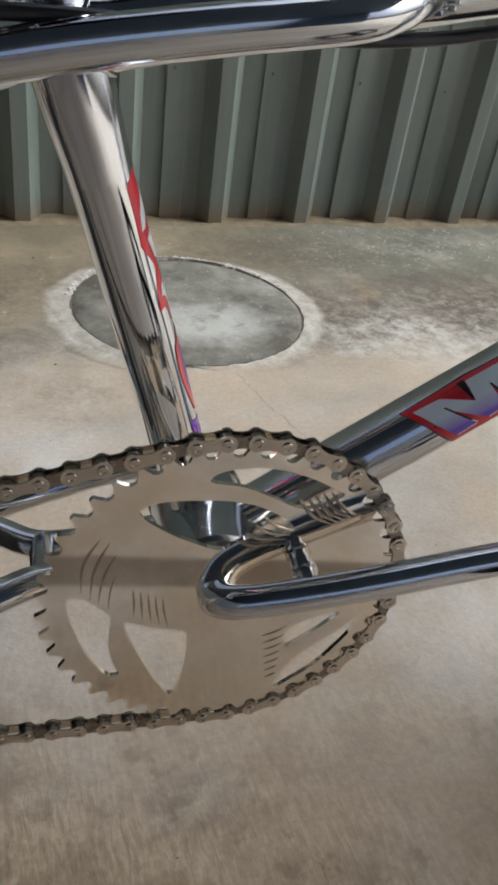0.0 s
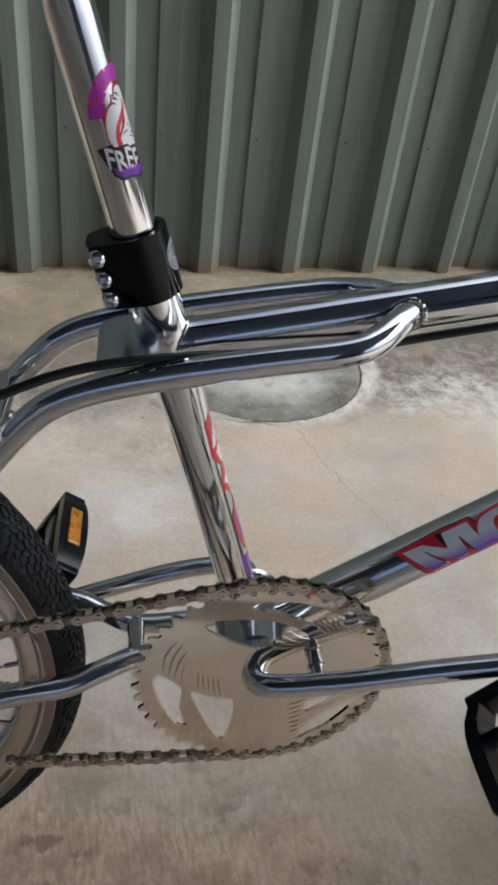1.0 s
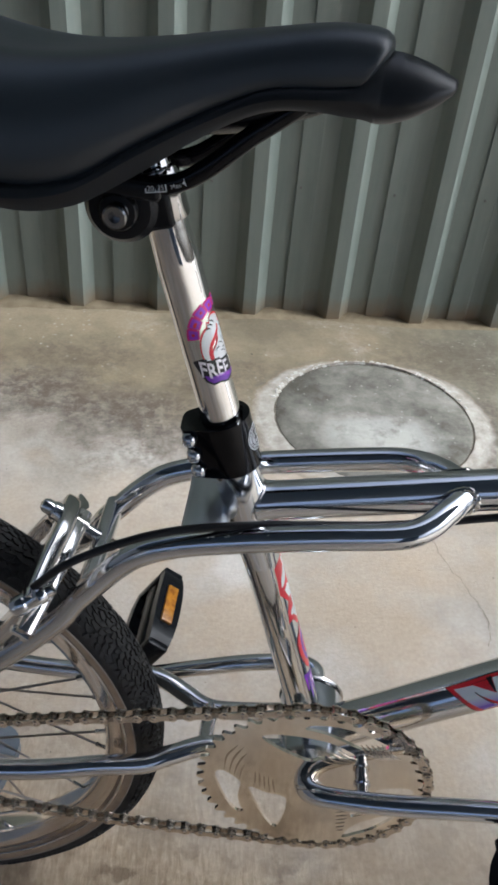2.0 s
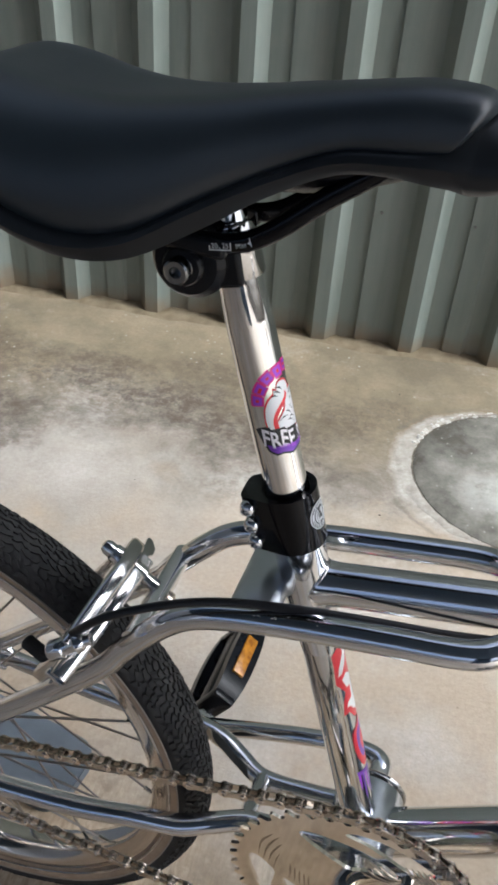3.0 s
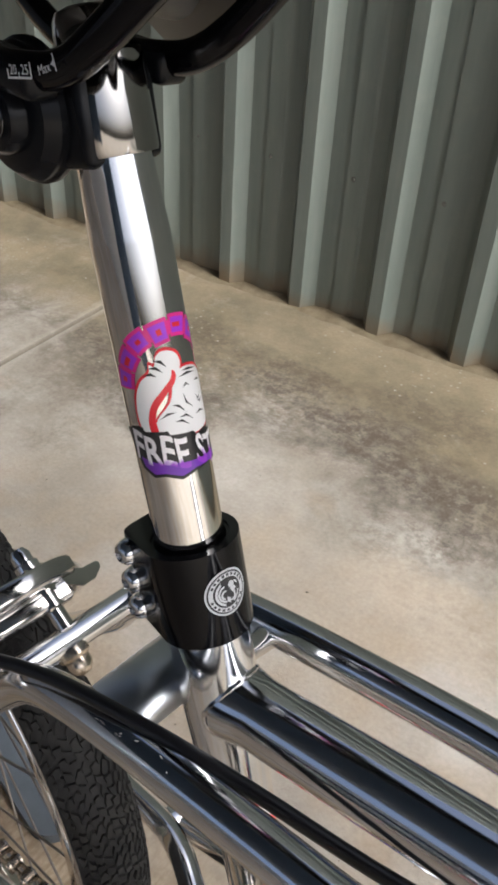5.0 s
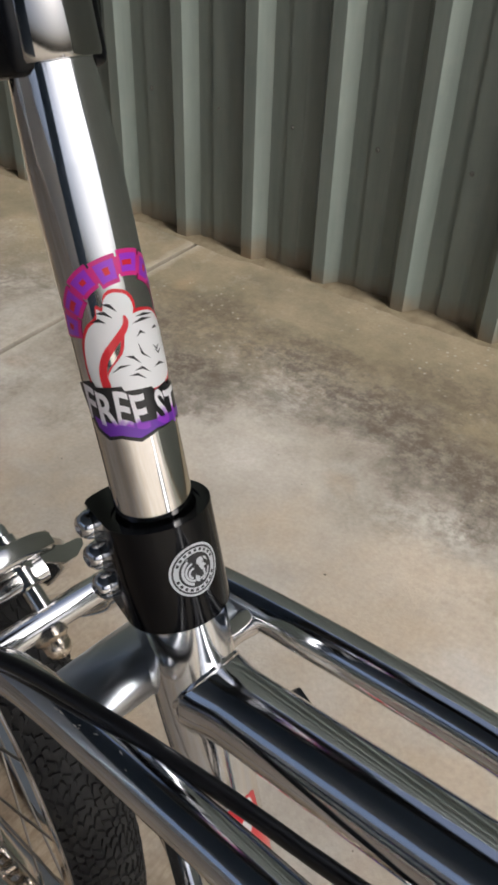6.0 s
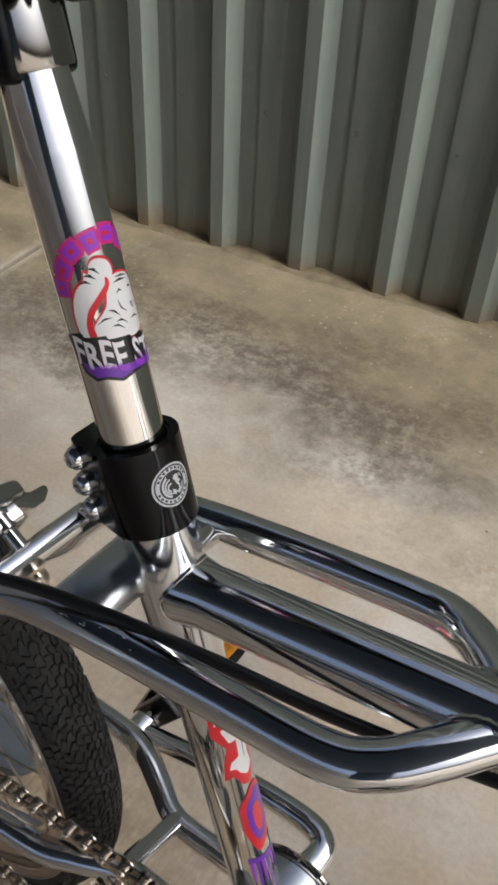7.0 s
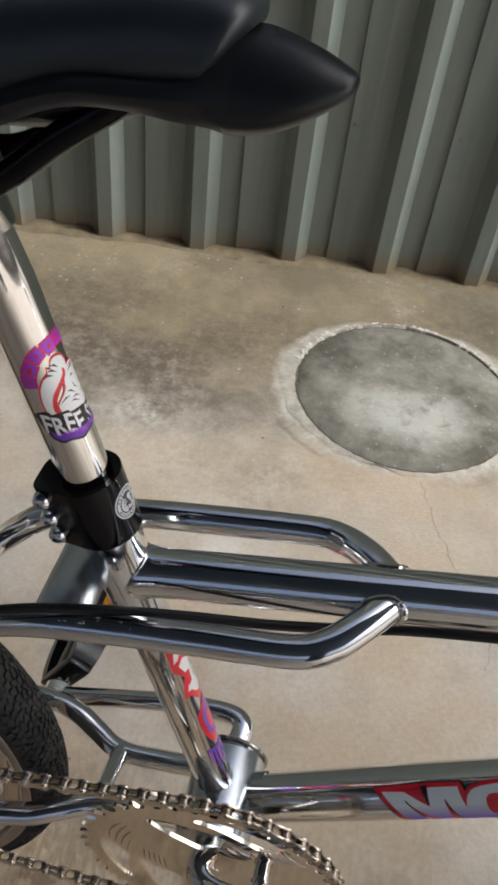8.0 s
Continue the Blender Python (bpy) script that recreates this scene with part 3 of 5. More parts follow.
# ---- bicycle ----
BIKE = pose(*BIKE_AT, -BIKE_LEAN, 0, BIKE_YAW)
bike = tagged(new("bicycle"), "chrome-plated freestyle bicycle with black saddle standing on the concrete yard", "bicycle")
bike.matrix_world = BIKE @ Matrix.Translation((0, 0, -0.285))
LIFT = Vector((0, 0, 0.285))


def V(x, y, z):
    """A place on the bicycle: ahead, to its left and up from the bottom bracket."""
    return Vector((x, y, z)) + LIFT


AX = Vector((-0.302, 0, 1)).normalized()
SIDE = Vector((0, 1, 0))
FRONT = SIDE.cross(AX).normalized()


def on_axis(s):
    """The point s metres up the seat tube."""
    return V(-0.001, 0, 0) + AX * s


def bm_tube(path, r, **k):
    return tube(bmesh.new(), path, r, **k)


def joint_bead(bm, at, along, r, base, axis, big, fat=0.0012):
    """A rippled weld bead on the line where a tube (at, along, r) enters a bigger one (base, axis, big)."""
    d, a = Vector(along).normalized(), Vector(axis).normalized()
    u = d.orthogonal().normalized()
    v = d.cross(u)
    n = 43
    path, rs = [], []
    for k in range(n + 1):
        q = 2 * math.pi * k / n
        p = Vector(at) + r * (math.cos(q) * u + math.sin(q) * v) - Vector(base)
        pc, dc = p - a * p.dot(a), d - a * d.dot(a)
        b, c = pc.dot(dc) / dc.dot(dc), (pc.dot(pc) - big * big) / dc.dot(dc)
        root = b * b - c
        t = -b - math.sqrt(max(0.0, root))
        path.append(Vector(base) + p + d * t)
        rs.append(fat * (1 + 0.3 * (k % 2)) if root > 0 else fat * 0.6)
    tube(bm, path, rs, seg=8, cap=False)


def make_frame():
    part("seat_tube", lathe(bmesh.new(), [(0.0, 0.0), (0.0127, 0.0), (0.0127, 0.26), (0.0134, 0.262), (0.0134, 0.30), (0.0120, 0.30), (0.0120, 0.2), (0, 0.2)], on_axis(0), AX, 40), CRISP_CHROME, bike)
    tt0, tt1 = V(-0.0665, 0, 0.2255), V(0.44, 0, 0.335)
    bm = bm_tube([tt0.lerp(tt1, k) for k in (0.010, 0.016, 0.022, 0.028, 0.036, 0.5, 1.0)], [0.0147, 0.0143, 0.0137, 0.0132, 0.0129, 0.0129, 0.0129], seg=36)
    part("top_tube", bm, CHROME, bike)
    # fillet where the top tube meets the seat tube
    d = (tt1 - tt0).normalized()
    lug = lathe(bmesh.new(), [(0.01272, 0.186), (0.0131, 0.194), (0.0138, 0.204), (0.0144, 0.216), (0.0147, 0.230), (0.0148, 0.2685), (0.0120, 0.2690)], on_axis(0), AX, 40)
    part("seat_lug", lug, CHROME, bike, "bright chrome sleeve below the seat clamp")
    bm = bmesh.new()
    joint_bead(bm, tt0 + d * 0.05, -d, 0.0138, on_axis(0), AX, 0.0147, 0.0009)
    part("weld", bm, CHROME_SATIN, bike, "brushed weld bead")
    dt0, dt1 = V(0.0127, 0, -0.0015), V(0.462, 0, 0.3136)
    part("down_tube", bm_tube([dt0, dt0.lerp(dt1, 0.5), dt1], 0.0165, seg=36), CHROME, bike)
    part("bottom_bracket_shell", lathe(bmesh.new(), [(0, -0.036), (0.0235, -0.036), (0.0252, -0.034), (0.0252, 0.0235), (0.0240, 0.0250), (0, 0.0250)], V(0, 0, 0), SIDE, 48), SHELL_PLATE, bike)
    gusset = bm_tube([V(-0.0740, 0.010, 0.2270), V(-0.0740, 0.022, 0.2256), V(-0.0745, 0.034, 0.2240)], [0.0060, 0.0046, 0.0056], seg=20)
    part("stay_gusset", gusset, CHROME_SATIN, bike, "short lumpy weld joining stay and seat tube")
    part("head_tube", lathe(bmesh.new(), [(0, 0), (0.0185, 0), (0.0185, 0.115), (0, 0.115)], V(0.478, 0, 0.258), (-0.29, 0, 1), 32), CHROME, bike)
    for side in (-1, 1):
        y = 0.038 * side
        pts = [V(0.0655, 0.003 * side, 0.2545), V(0.0595, 0.0105 * side, 0.2540), V(0.050, 0.0215 * side, 0.2520), V(0.038, 0.032 * side, 0.2478), V(0.022, 0.0375 * side, 0.2438), V(-0.02, y, 0.2365), V(-0.07, y, 0.2268), V(-0.105, y, 0.2178), V(-0.128, y, 0.2075), V(-0.146, y, 0.191), V(-0.168, 0.040 * side, 0.164), V(-0.2, 0.044 * side, 0.124), V(-0.35, 0.055 * side, -0.022)]
        stay = part("seat_stay", bm_tube(spline(pts, 7), 0.008, seg=24), CHROME, bike)
        bm = bmesh.new()
        joint_bead(bm, V(0.050, 0.0215 * side, 0.2520), (0.68, -0.72 * side, 0.12), 0.0080, tt0, d, 0.0129, 0.0015)
        part("weld", bm, CHROME_DULL, stay, "rippled weld bead")
        if side < 0:
            cs = [V(-0.012, -0.022, -0.002), V(-0.045, -0.024, -0.003), V(-0.08, -0.026, -0.004), V(-0.107, -0.036, -0.007), V(-0.127, -0.043, -0.011), V(-0.16, -0.048, -0.0125), V(-0.22, -0.053, -0.023), V(-0.352, -0.058, -0.036)]
        else:
            cs = [V(-0.012, 0.020, -0.012), V(-0.045, 0.021, -0.020), V(-0.082, 0.022, -0.024), V(-0.105, 0.032, -0.022), V(-0.125, 0.040, -0.0175), V(-0.15, 0.0445, -0.018), V(-0.22, 0.050, -0.032), V(-0.352, 0.058, -0.036)]
        part("chain_stay", bm_tube(spline(cs, 7), 0.0078, seg=22), CHROME, bike)
        if side < 0:
            rnd = random.Random(31)
            for k in range(9):
                x = (-0.088, -0.086, -0.079, -0.0775, -0.0765, -0.070, -0.0615, -0.060, -0.0545)[k] + rnd.uniform(-0.001, 0.001)
                ang = radians(rnd.uniform(56, 84))
                o = V(x, y, 0.2268 + 0.2 * (x + 0.07)) + 0.00806 * Vector((0, -math.cos(ang), math.sin(ang)))
                q = o + Vector((rnd.uniform(0.0008, 0.0024), rnd.uniform(-0.0006, 0.0006), rnd.uniform(0.0, 0.0006)))
                part("scuff", bm_tube([o, o.lerp(q, 0.5) + Vector((0, 0, 0.0001)), q], [0.00008, 0.00018, 0.00008], seg=6), SCUFF, stay)
    # cross pieces
    part("chain_stay_bridge", bm_tube([V(-0.082, -0.026, -0.003), V(-0.082, 0.022, -0.023)], 0.0066, seg=24), CHROME, bike)
    bm = bmesh.new()
    # thick cross tube between the stays, right behind the seat tube
    rows = []
    for k in range(15):
        y = -0.038 + 0.076 * k / 14
        flare = 1 + 0.06 * (abs(y) / 0.038) ** 4
        rows.append([bm.verts.new(V(-0.0925 + 0.0152 * flare * math.cos(a) * 0.98, y, 0.2190 + 0.0152 * flare * math.cos(a) * 0.2 + 0.0108 * (1 - 0.55 * (abs(y) / 0.038) ** 3) * math.copysign(abs(math.sin(a)) ** 0.8, math.sin(a)))) for a in (2 * math.pi * j / 32 for j in range(32))])
    for a, b in zip(rows, rows[1:]):
        for k in range(32):
            bm.faces.new((a[k], a[(k + 1) % 32], b[(k + 1) % 32], b[k]))
    bm.faces.new(rows[0])
    bm.faces.new(rows[-1][::-1])
    part("cross_tube", bm, DULL_PLATE, bike, "thick dull chrome cross tube behind the seat tube")
    bm = bm_tube([V(-0.1630, -0.041, 0.1755), V(-0.1630, 0, 0.1755), V(-0.1630, 0.041, 0.1755)], 0.0068, seg=32)
    part("brake_bridge", bm, CHROME, bike)
    for y in (-0.058, 0.058):
        bm = bmesh.new()
        block(bm, pose(*V(-0.362, y, -0.034), 0, 20, 0), (0.05, 0.005, 0.035), 0.002)
        part("dropout", bm, CHROME, bike)


make_frame()


def make_clamp():
    bm = bmesh.new()
    out = []
    r = 0.0168
    for k in range(25):
        a = radians(-112 + 224 * k / 24)
        out.append((r * math.cos(a), r * math.sin(a)))
    out += [(-0.0195, 0.0116), (-0.0222, 0.0108), (-0.0238, 0.0090), (-0.0245, 0.0065), (-0.0247, 0.003), (-0.0247, -0.003), (-0.0245, -0.0065), (-0.0238, -0.0090), (-0.0222, -0.0108), (-0.0195, -0.0116)]
    hole = [(0.0136 * math.cos(2 * math.pi * k / 32), 0.0136 * math.sin(2 * math.pi * k / 32)) for k in range(32)]
    base = on_axis(0.2670)
    plate(bm, [out, hole], 0.0350, lambda u, v, w: base + FRONT * u + SIDE * v + AX * w)
    bmesh.ops.bevel(bm, geom=[e for e in bm.edges if e.is_manifold and e.calc_face_angle(0) > 1.2], offset=0.0009, segments=2, affect="EDGES")
    lathe(bm, [(0.0120, 0.2985), (0.0120, 0.3004), (0.0124, 0.3011), (0.0140, 0.3012), (0.0140, 0.2985)], on_axis(0), AX, 40)
    c = part("seat_clamp", bm, BLACK_PAINT, bike, "black three-bolt seat clamp")
    for k in range(3):
        o = on_axis(0.2733 + 0.0113 * k) - FRONT * 0.0197
        bm = bmesh.new()
        lathe(bm, [(0, 0.0030), (0.0013, 0.0030), (0.0016, 0.0052), (0.0026, 0.0050), (0.0040, 0.0038), (0.0047, 0.0018), (0.0048, 0.0), (0.0032, -0.001), (0.0032, -0.006)], o - SIDE * 0.0112, -SIDE, 24)
        part("bolt", bm, CHROME, c, "domed chrome bolt")


make_clamp()


def make_post():
    prof = [(0, 0.2), (0.0118, 0.2), (0.0118, 0.400), (0.01172, 0.402), (0.0109, 0.416), (0.0108, 0.418), (0.0095, 0.453), (0.0091, 0.456), (0.0080, 0.4582), (0.0055, 0.4592), (0, 0.4595)]
    part("seat_post", lathe(bmesh.new(), prof, on_axis(0), AX, 48), POST_CHROME, bike)


make_post()


def text_loops(body, size, fat=0.0):
    cu = bpy.data.curves.new("lettering", "FONT")
    cu.body, cu.size, cu.align_x = body, size, "CENTER"
    cu.resolution_u, cu.offset = 3, fat
    ob = bpy.data.objects.new("lettering", cu)
    scene.collection.objects.link(ob)
    bpy.context.view_layer.update()
    me = bpy.data.meshes.new_from_object(ob)
    bpy.data.objects.remove(ob)
    return me


def lettering(name, body, size, at, slope, parent, label=""):
    """Flat white letters on the right side of a part."""
    bm = bmesh.new()
    bm.from_mesh(text_loops(body, size))
    m = Matrix.Translation(at) @ pose(0, 0, 0, 90, 0, 0) @ pose(0, 0, 0, 0, 0, slope)
    for v in bm.verts:
        v.co = m @ v.co
    return part(name, bm, SILVER_INK, parent, label, False)


SADDLE_TURN = -6.5


def make_saddle():
    # cover: ahead, top line, seam line, half width
    xs = [-0.0265, -0.0290, -0.036, -0.052, -0.075, -0.100, -0.125, -0.150, -0.175, -0.200, -0.225, -0.245, -0.258, -0.264]
    top = [0.4975, 0.4990, 0.5000, 0.4995, 0.4955, 0.491, 0.487, 0.4835, 0.4815, 0.482, 0.485, 0.4865, 0.483, 0.474]
    low = [0.4800, 0.4795, 0.4785, 0.4775, 0.4745, 0.4635, 0.4500, 0.4355, 0.4315, 0.437, 0.449, 0.456, 0.462, 0.467]
    wid = [0.0195, 0.0200, 0.0205, 0.022, 0.0245, 0.031, 0.042, 0.053, 0.061, 0.066, 0.067, 0.061, 0.046, 0.022]
    rim = [0.4630, 0.4635, 0.4655, 0.4675, 0.4650, 0.4530, 0.4370, 0.4235, 0.4205, 0.427, 0.440, 0.447, 0.454, 0.460]

    def smooth(vals, n=4):
        return [v.x for v in spline([(q, 0, 0) for q in vals], n)]

    pivot = V(-0.135, 0, 0.45)
    turn = Matrix.Translation(pivot) @ pose(0, 0, 0, 0, 0, SADDLE_TURN) @ Matrix.Translation(-pivot)

    def twist(p):
        return turn @ p

    X, T, L, W, S = smooth(xs), smooth(top), smooth(low), smooth(wid), smooth(rim)
    bm = bmesh.new()
    seg = 32
    rings = []
    front = [(0.0022, 0.50), (0.0018, 0.78), (0.0010, 0.93)]
    stations = [(X[0] + dx, T[0], L[0], W[0], f) for dx, f in front] + [(x, t, l, w, 1.0) for x, t, l, w in zip(X, T, L, W)]
    for x, t, l, w, f in stations:
        ring = []
        mz = l + 0.45 * (t - l)
        for k in range(seg + 1):
            a = math.pi * k / seg
            c, q = math.cos(a), math.sin(a)
            # a shallow channel runs along the middle at the back
            dip = 0.0035 * max(0.0, min(1.0, (-x - 0.10) / 0.08)) * math.exp(-((c * w / 0.016) ** 2))
            wide = w * (0.955 if k in (0, seg) else 1.0) * math.copysign(abs(c) ** 0.70, c)
            z = l + (t - l) * abs(q) ** 0.85 - dip
            # the front edge leans back towards the seam
            lean = 0.0095 * (1 - abs(q) ** 0.6) * max(0.0, min(1.0, (x + 0.050) / 0.020))
            ring.append(bm.verts.new(twist(V(x - lean, -wide * f, mz + (z - mz) * f))))
        rings.append(ring)
    for a, b in zip(rings, rings[1:]):
        for k in range(seg):
            bm.faces.new((a[k], a[k + 1], b[k + 1], b[k]))
    bm.faces.new(rings[0])
    bm.faces.new(rings[-1][::-1])
    saddle = part("saddle", bm, VINYL, bike, "smooth black vinyl saddle")
    # moulded plastic base: a pointed bow at the nose that runs on as a rim under the cover
    bow = [(0.0045, 0.4830, 0.4805, 0.0018), (0.0032, 0.4842, 0.4780, 0.0062), (-0.001, 0.4860, 0.4745, 0.0105), (-0.007, 0.4884, 0.4703, 0.0145), (-0.014, 0.4905, 0.4665, 0.0172), (-0.021, 0.4918, 0.4640, 0.0188)]
    bx, bt, bl, bw = (smooth([b[i] for b in bow], 4) for i in range(4))
    stations = [(x, t, l, w, t, 0.0) for x, t, l, w in zip(bx, bt, bl, bw)]
    for x, t, l, w, r in zip(X, T, L, W, S):
        blend = max(0.0, min(1.0, (-x - 0.0245) / 0.022))
        stations.append((x, min(t, 0.4918), r, w, l, blend * blend * (3 - 2 * blend)))
    bm = bmesh.new()
    rings = []
    for x, t, r, w, l, blend in stations:
        h = t - r
        cap = [(0, t), (0.42 * w, t - 0.10 * h), (0.76 * w, t - 0.32 * h), (0.90 * w, t - 0.45 * h), (0.97 * w, t - 0.56 * h), (w, t - 0.66 * h), (0.93 * w, t - 0.80 * h), (0.62 * w, r + 0.06 * h), (0.3 * w, r), (0, r)]
        band = [(0, l + 0.0125), (0.5 * w, l + 0.0105), (w - 0.0030, l + 0.0008), (w + 0.0006, l + 0.0002), (w + 0.0028, l - 0.0010), (w + 0.0040, l - 0.0034), (w + 0.0026, l - 0.0062), (w - 0.0012, r + 0.0008), (w - 0.0062, l - 0.001), (0, l + 0.0095)]
        half = [(p[0] * (1 - blend) + q[0] * blend, p[1] * (1 - blend) + q[1] * blend) for p, q in zip(cap, band)]
        loop = half + [(-u, v) for u, v in half[-2:0:-1]]
        rings.append([bm.verts.new(twist(V(x, u, v))) for u, v in loop])
    n = len(rings[0])
    for a, b in zip(rings, rings[1:]):
        for k in range(n):
            bm.faces.new((a[k], a[(k + 1) % n], b[(k + 1) % n], b[k]))
    bm.faces.new(rings[0])
    bm.faces.new(rings[-1][::-1])
    part("base_shell", bm, BASE_PLASTIC, saddle, "satin black plastic saddle base with a pointed nose")
    # keel under the middle of the base, with a rib on each side
    bm = bmesh.new()
    rows = []
    for k in range(13):
        q = k / 12
        x, w = -0.050 - 0.105 * q, 0.004 + 0.013 * math.sin(math.pi * min(1.0, 0.12 + 0.8 * q))
        z, h = 0.4700 - 0.0125 * q, 0.003 + 0.0125 * math.sin(math.pi * (0.08 + 0.84 * q))
        rows.append([bm.verts.new(twist(V(x, w * math.cos(a), z + h * math.sin(a)))) for a in (2 * math.pi * j / 18 for j in range(18))])
    for a, b in zip(rows, rows[1:]):
        for k in range(18):
            bm.faces.new((a[k], a[(k + 1) % 18], b[(k + 1) % 18], b[k]))
    bm.faces.new(rows[0][::-1])
    bm.faces.new(rows[-1])
    for k in (-1, 1):
        tube(bm, [twist(V(-0.150, 0.010 * k, 0.452)), twist(V(-0.185, 0.028 * k, 0.447)), twist(V(-0.21, 0.046 * k, 0.452))], 0.0032, seg=10)
    part("keel", bm, BLACK_PLASTIC, saddle, "ribbed black keel under the saddle base")
    for y in (-0.0215, 0.0215):
        k = 1 if y > 0 else -1
        path = spline([V(-0.054, 0.0155 * k, 0.474), V(-0.066, 0.017 * k, 0.4645), V(-0.083, 0.0195 * k, 0.4525), V(-0.100, y, 0.4385), V(-0.114, y, 0.4300), V(-0.13, y, 0.4268), V(-0.162, y, 0.4255), V(-0.180, 0.023 * k, 0.428), V(-0.215, 0.030 * k, 0.442), V(-0.228, 0.032 * k, 0.452)], 6)
        part("rail", bm_tube(path, 0.0040, seg=16, squash=(1.0, 1.15)), BLACK_PAINT, saddle)
    lettering("rail_scale", "20  25", 0.0031, V(-0.1236, -0.0276, 0.4272), 9, saddle, "white scale printed on the saddle rail")
    lettering("rail_word", "Max", 0.0030, V(-0.1142, -0.0270, 0.4290), 22, saddle)
    bars = bmesh.new()
    m = Matrix.Translation(V(-0.1236, -0.0276, 0.4272)) @ pose(0, 0, 0, 90, 0, 0) @ pose(0, 0, 0, 0, 0, 9)
    for u0, u1, v0, v1 in ((-0.0050, 0.0050, -0.0010, -0.0005), (-0.0050, -0.0045, -0.0010, 0.0012), (0.0045, 0.0050, -0.0010, 0.0026), (-0.0004, 0.0, -0.0005, 0.0005)):
        bars.faces.new([bars.verts.new(m @ Vector(q)) for q in ((u0, v0, 0), (u1, v0, 0), (u1, v1, 0), (u0, v1, 0))])
    m = Matrix.Translation(V(-0.1142, -0.0270, 0.4290)) @ pose(0, 0, 0, 90, 0, 0) @ pose(0, 0, 0, 0, 0, 22)
    bars.faces.new([bars.verts.new(m @ Vector(q)) for q in ((0.0030, 0.0012, 0), (0.0043, 0.0020, 0), (0.0043, 0.0004, 0))])
    bars.faces.new([bars.verts.new(m @ Vector(q)) for q in ((0.0043, -0.0006, 0), (0.0047, -0.0006, 0), (0.0047, 0.0032, 0), (0.0043, 0.0032, 0))])
    part("scale_bars", bars, SILVER_INK, saddle)
    c = V(-0.1425, 0, 0.4135)
    body = bmesh.new()
    block(body, Matrix.Translation((on_axis(0.436) + c) / 2 + Vector((0.0012, 0, -0.003))) @ pose(0, 0, 0, 0, -14, 0), (0.0300, 0.0268, 0.0245), 0.003, 3)
    g = part("saddle_clamp", body, BLACK_PLASTIC, bike, "black saddle clamp with a round barrel")
    part("barrel", lathe(bmesh.new(), [(0, -0.0105), (0.0140, -0.0105), (0.0140, 0.0105), (0, 0.0105)], c, SIDE, 30), BLACK_PLASTIC, g)
    for k in (-1, 1):
        cheek = lathe(bmesh.new(), [(0, 0), (0.0165, 0), (0.0188, 0.0006), (0.0188, 0.0022), (0.0178, 0.0030), (0.0178, 0.005), (0.0150, 0.0085), (0.0085, 0.010), (0, 0.010)], c + SIDE * 0.0105 * k, SIDE * k, 36)
        part("cheek", cheek, BLACK_PLASTIC, g)
        part("rail_cradle", block(bmesh.new(), pose(*(c + SIDE * 0.0215 * k + Vector((0.004, 0, 0.0125))), 0, 3, 0), (0.034, 0.0115, 0.0095), 0.003, 3), BLACK_PLASTIC, g)
    bm = bmesh.new()
    lathe(bm, [(0, 0.0062), (0.0026, 0.0062), (0.0028, 0.0104), (0.0050, 0.0106), (0.0058, 0.0100), (0.0060, 0.0088), (0.0060, 0.0066), (0.0054, 0.0060), (0.0054, 0.0046), (0.0061, 0.0040), (0.0061, 0.0)], c - SIDE * 0.0205, -SIDE, 24)
    part("bolt", bm, BOLT_BLACK, g, "black steel clamp bolt with hexagon socket")
    part("washer", lathe(bmesh.new(), [(0.0056, 0.0045), (0.0085, 0.004), (0.0098, 0.002), (0.0098, -0.002), (0, -0.002)], c - SIDE * 0.0205, -SIDE, 24), BLACK_PLASTIC, g)
    band = lathe(bmesh.new(), [(0.0097, 0.4228), (0.0124, 0.4228), (0.0128, 0.4238), (0.0128, 0.4475), (0.0124, 0.4485), (0.0097, 0.4485)], on_axis(0), AX, 40)
    part("clamp_band", band, GUNMETAL, g, "dark nickel band round the seat post")


make_saddle()

RING_Y, PITCH_R, RING_UP = -0.050, 0.0870, 0.0026


def ring_hole(points):
    return closed_curve(points, 5)


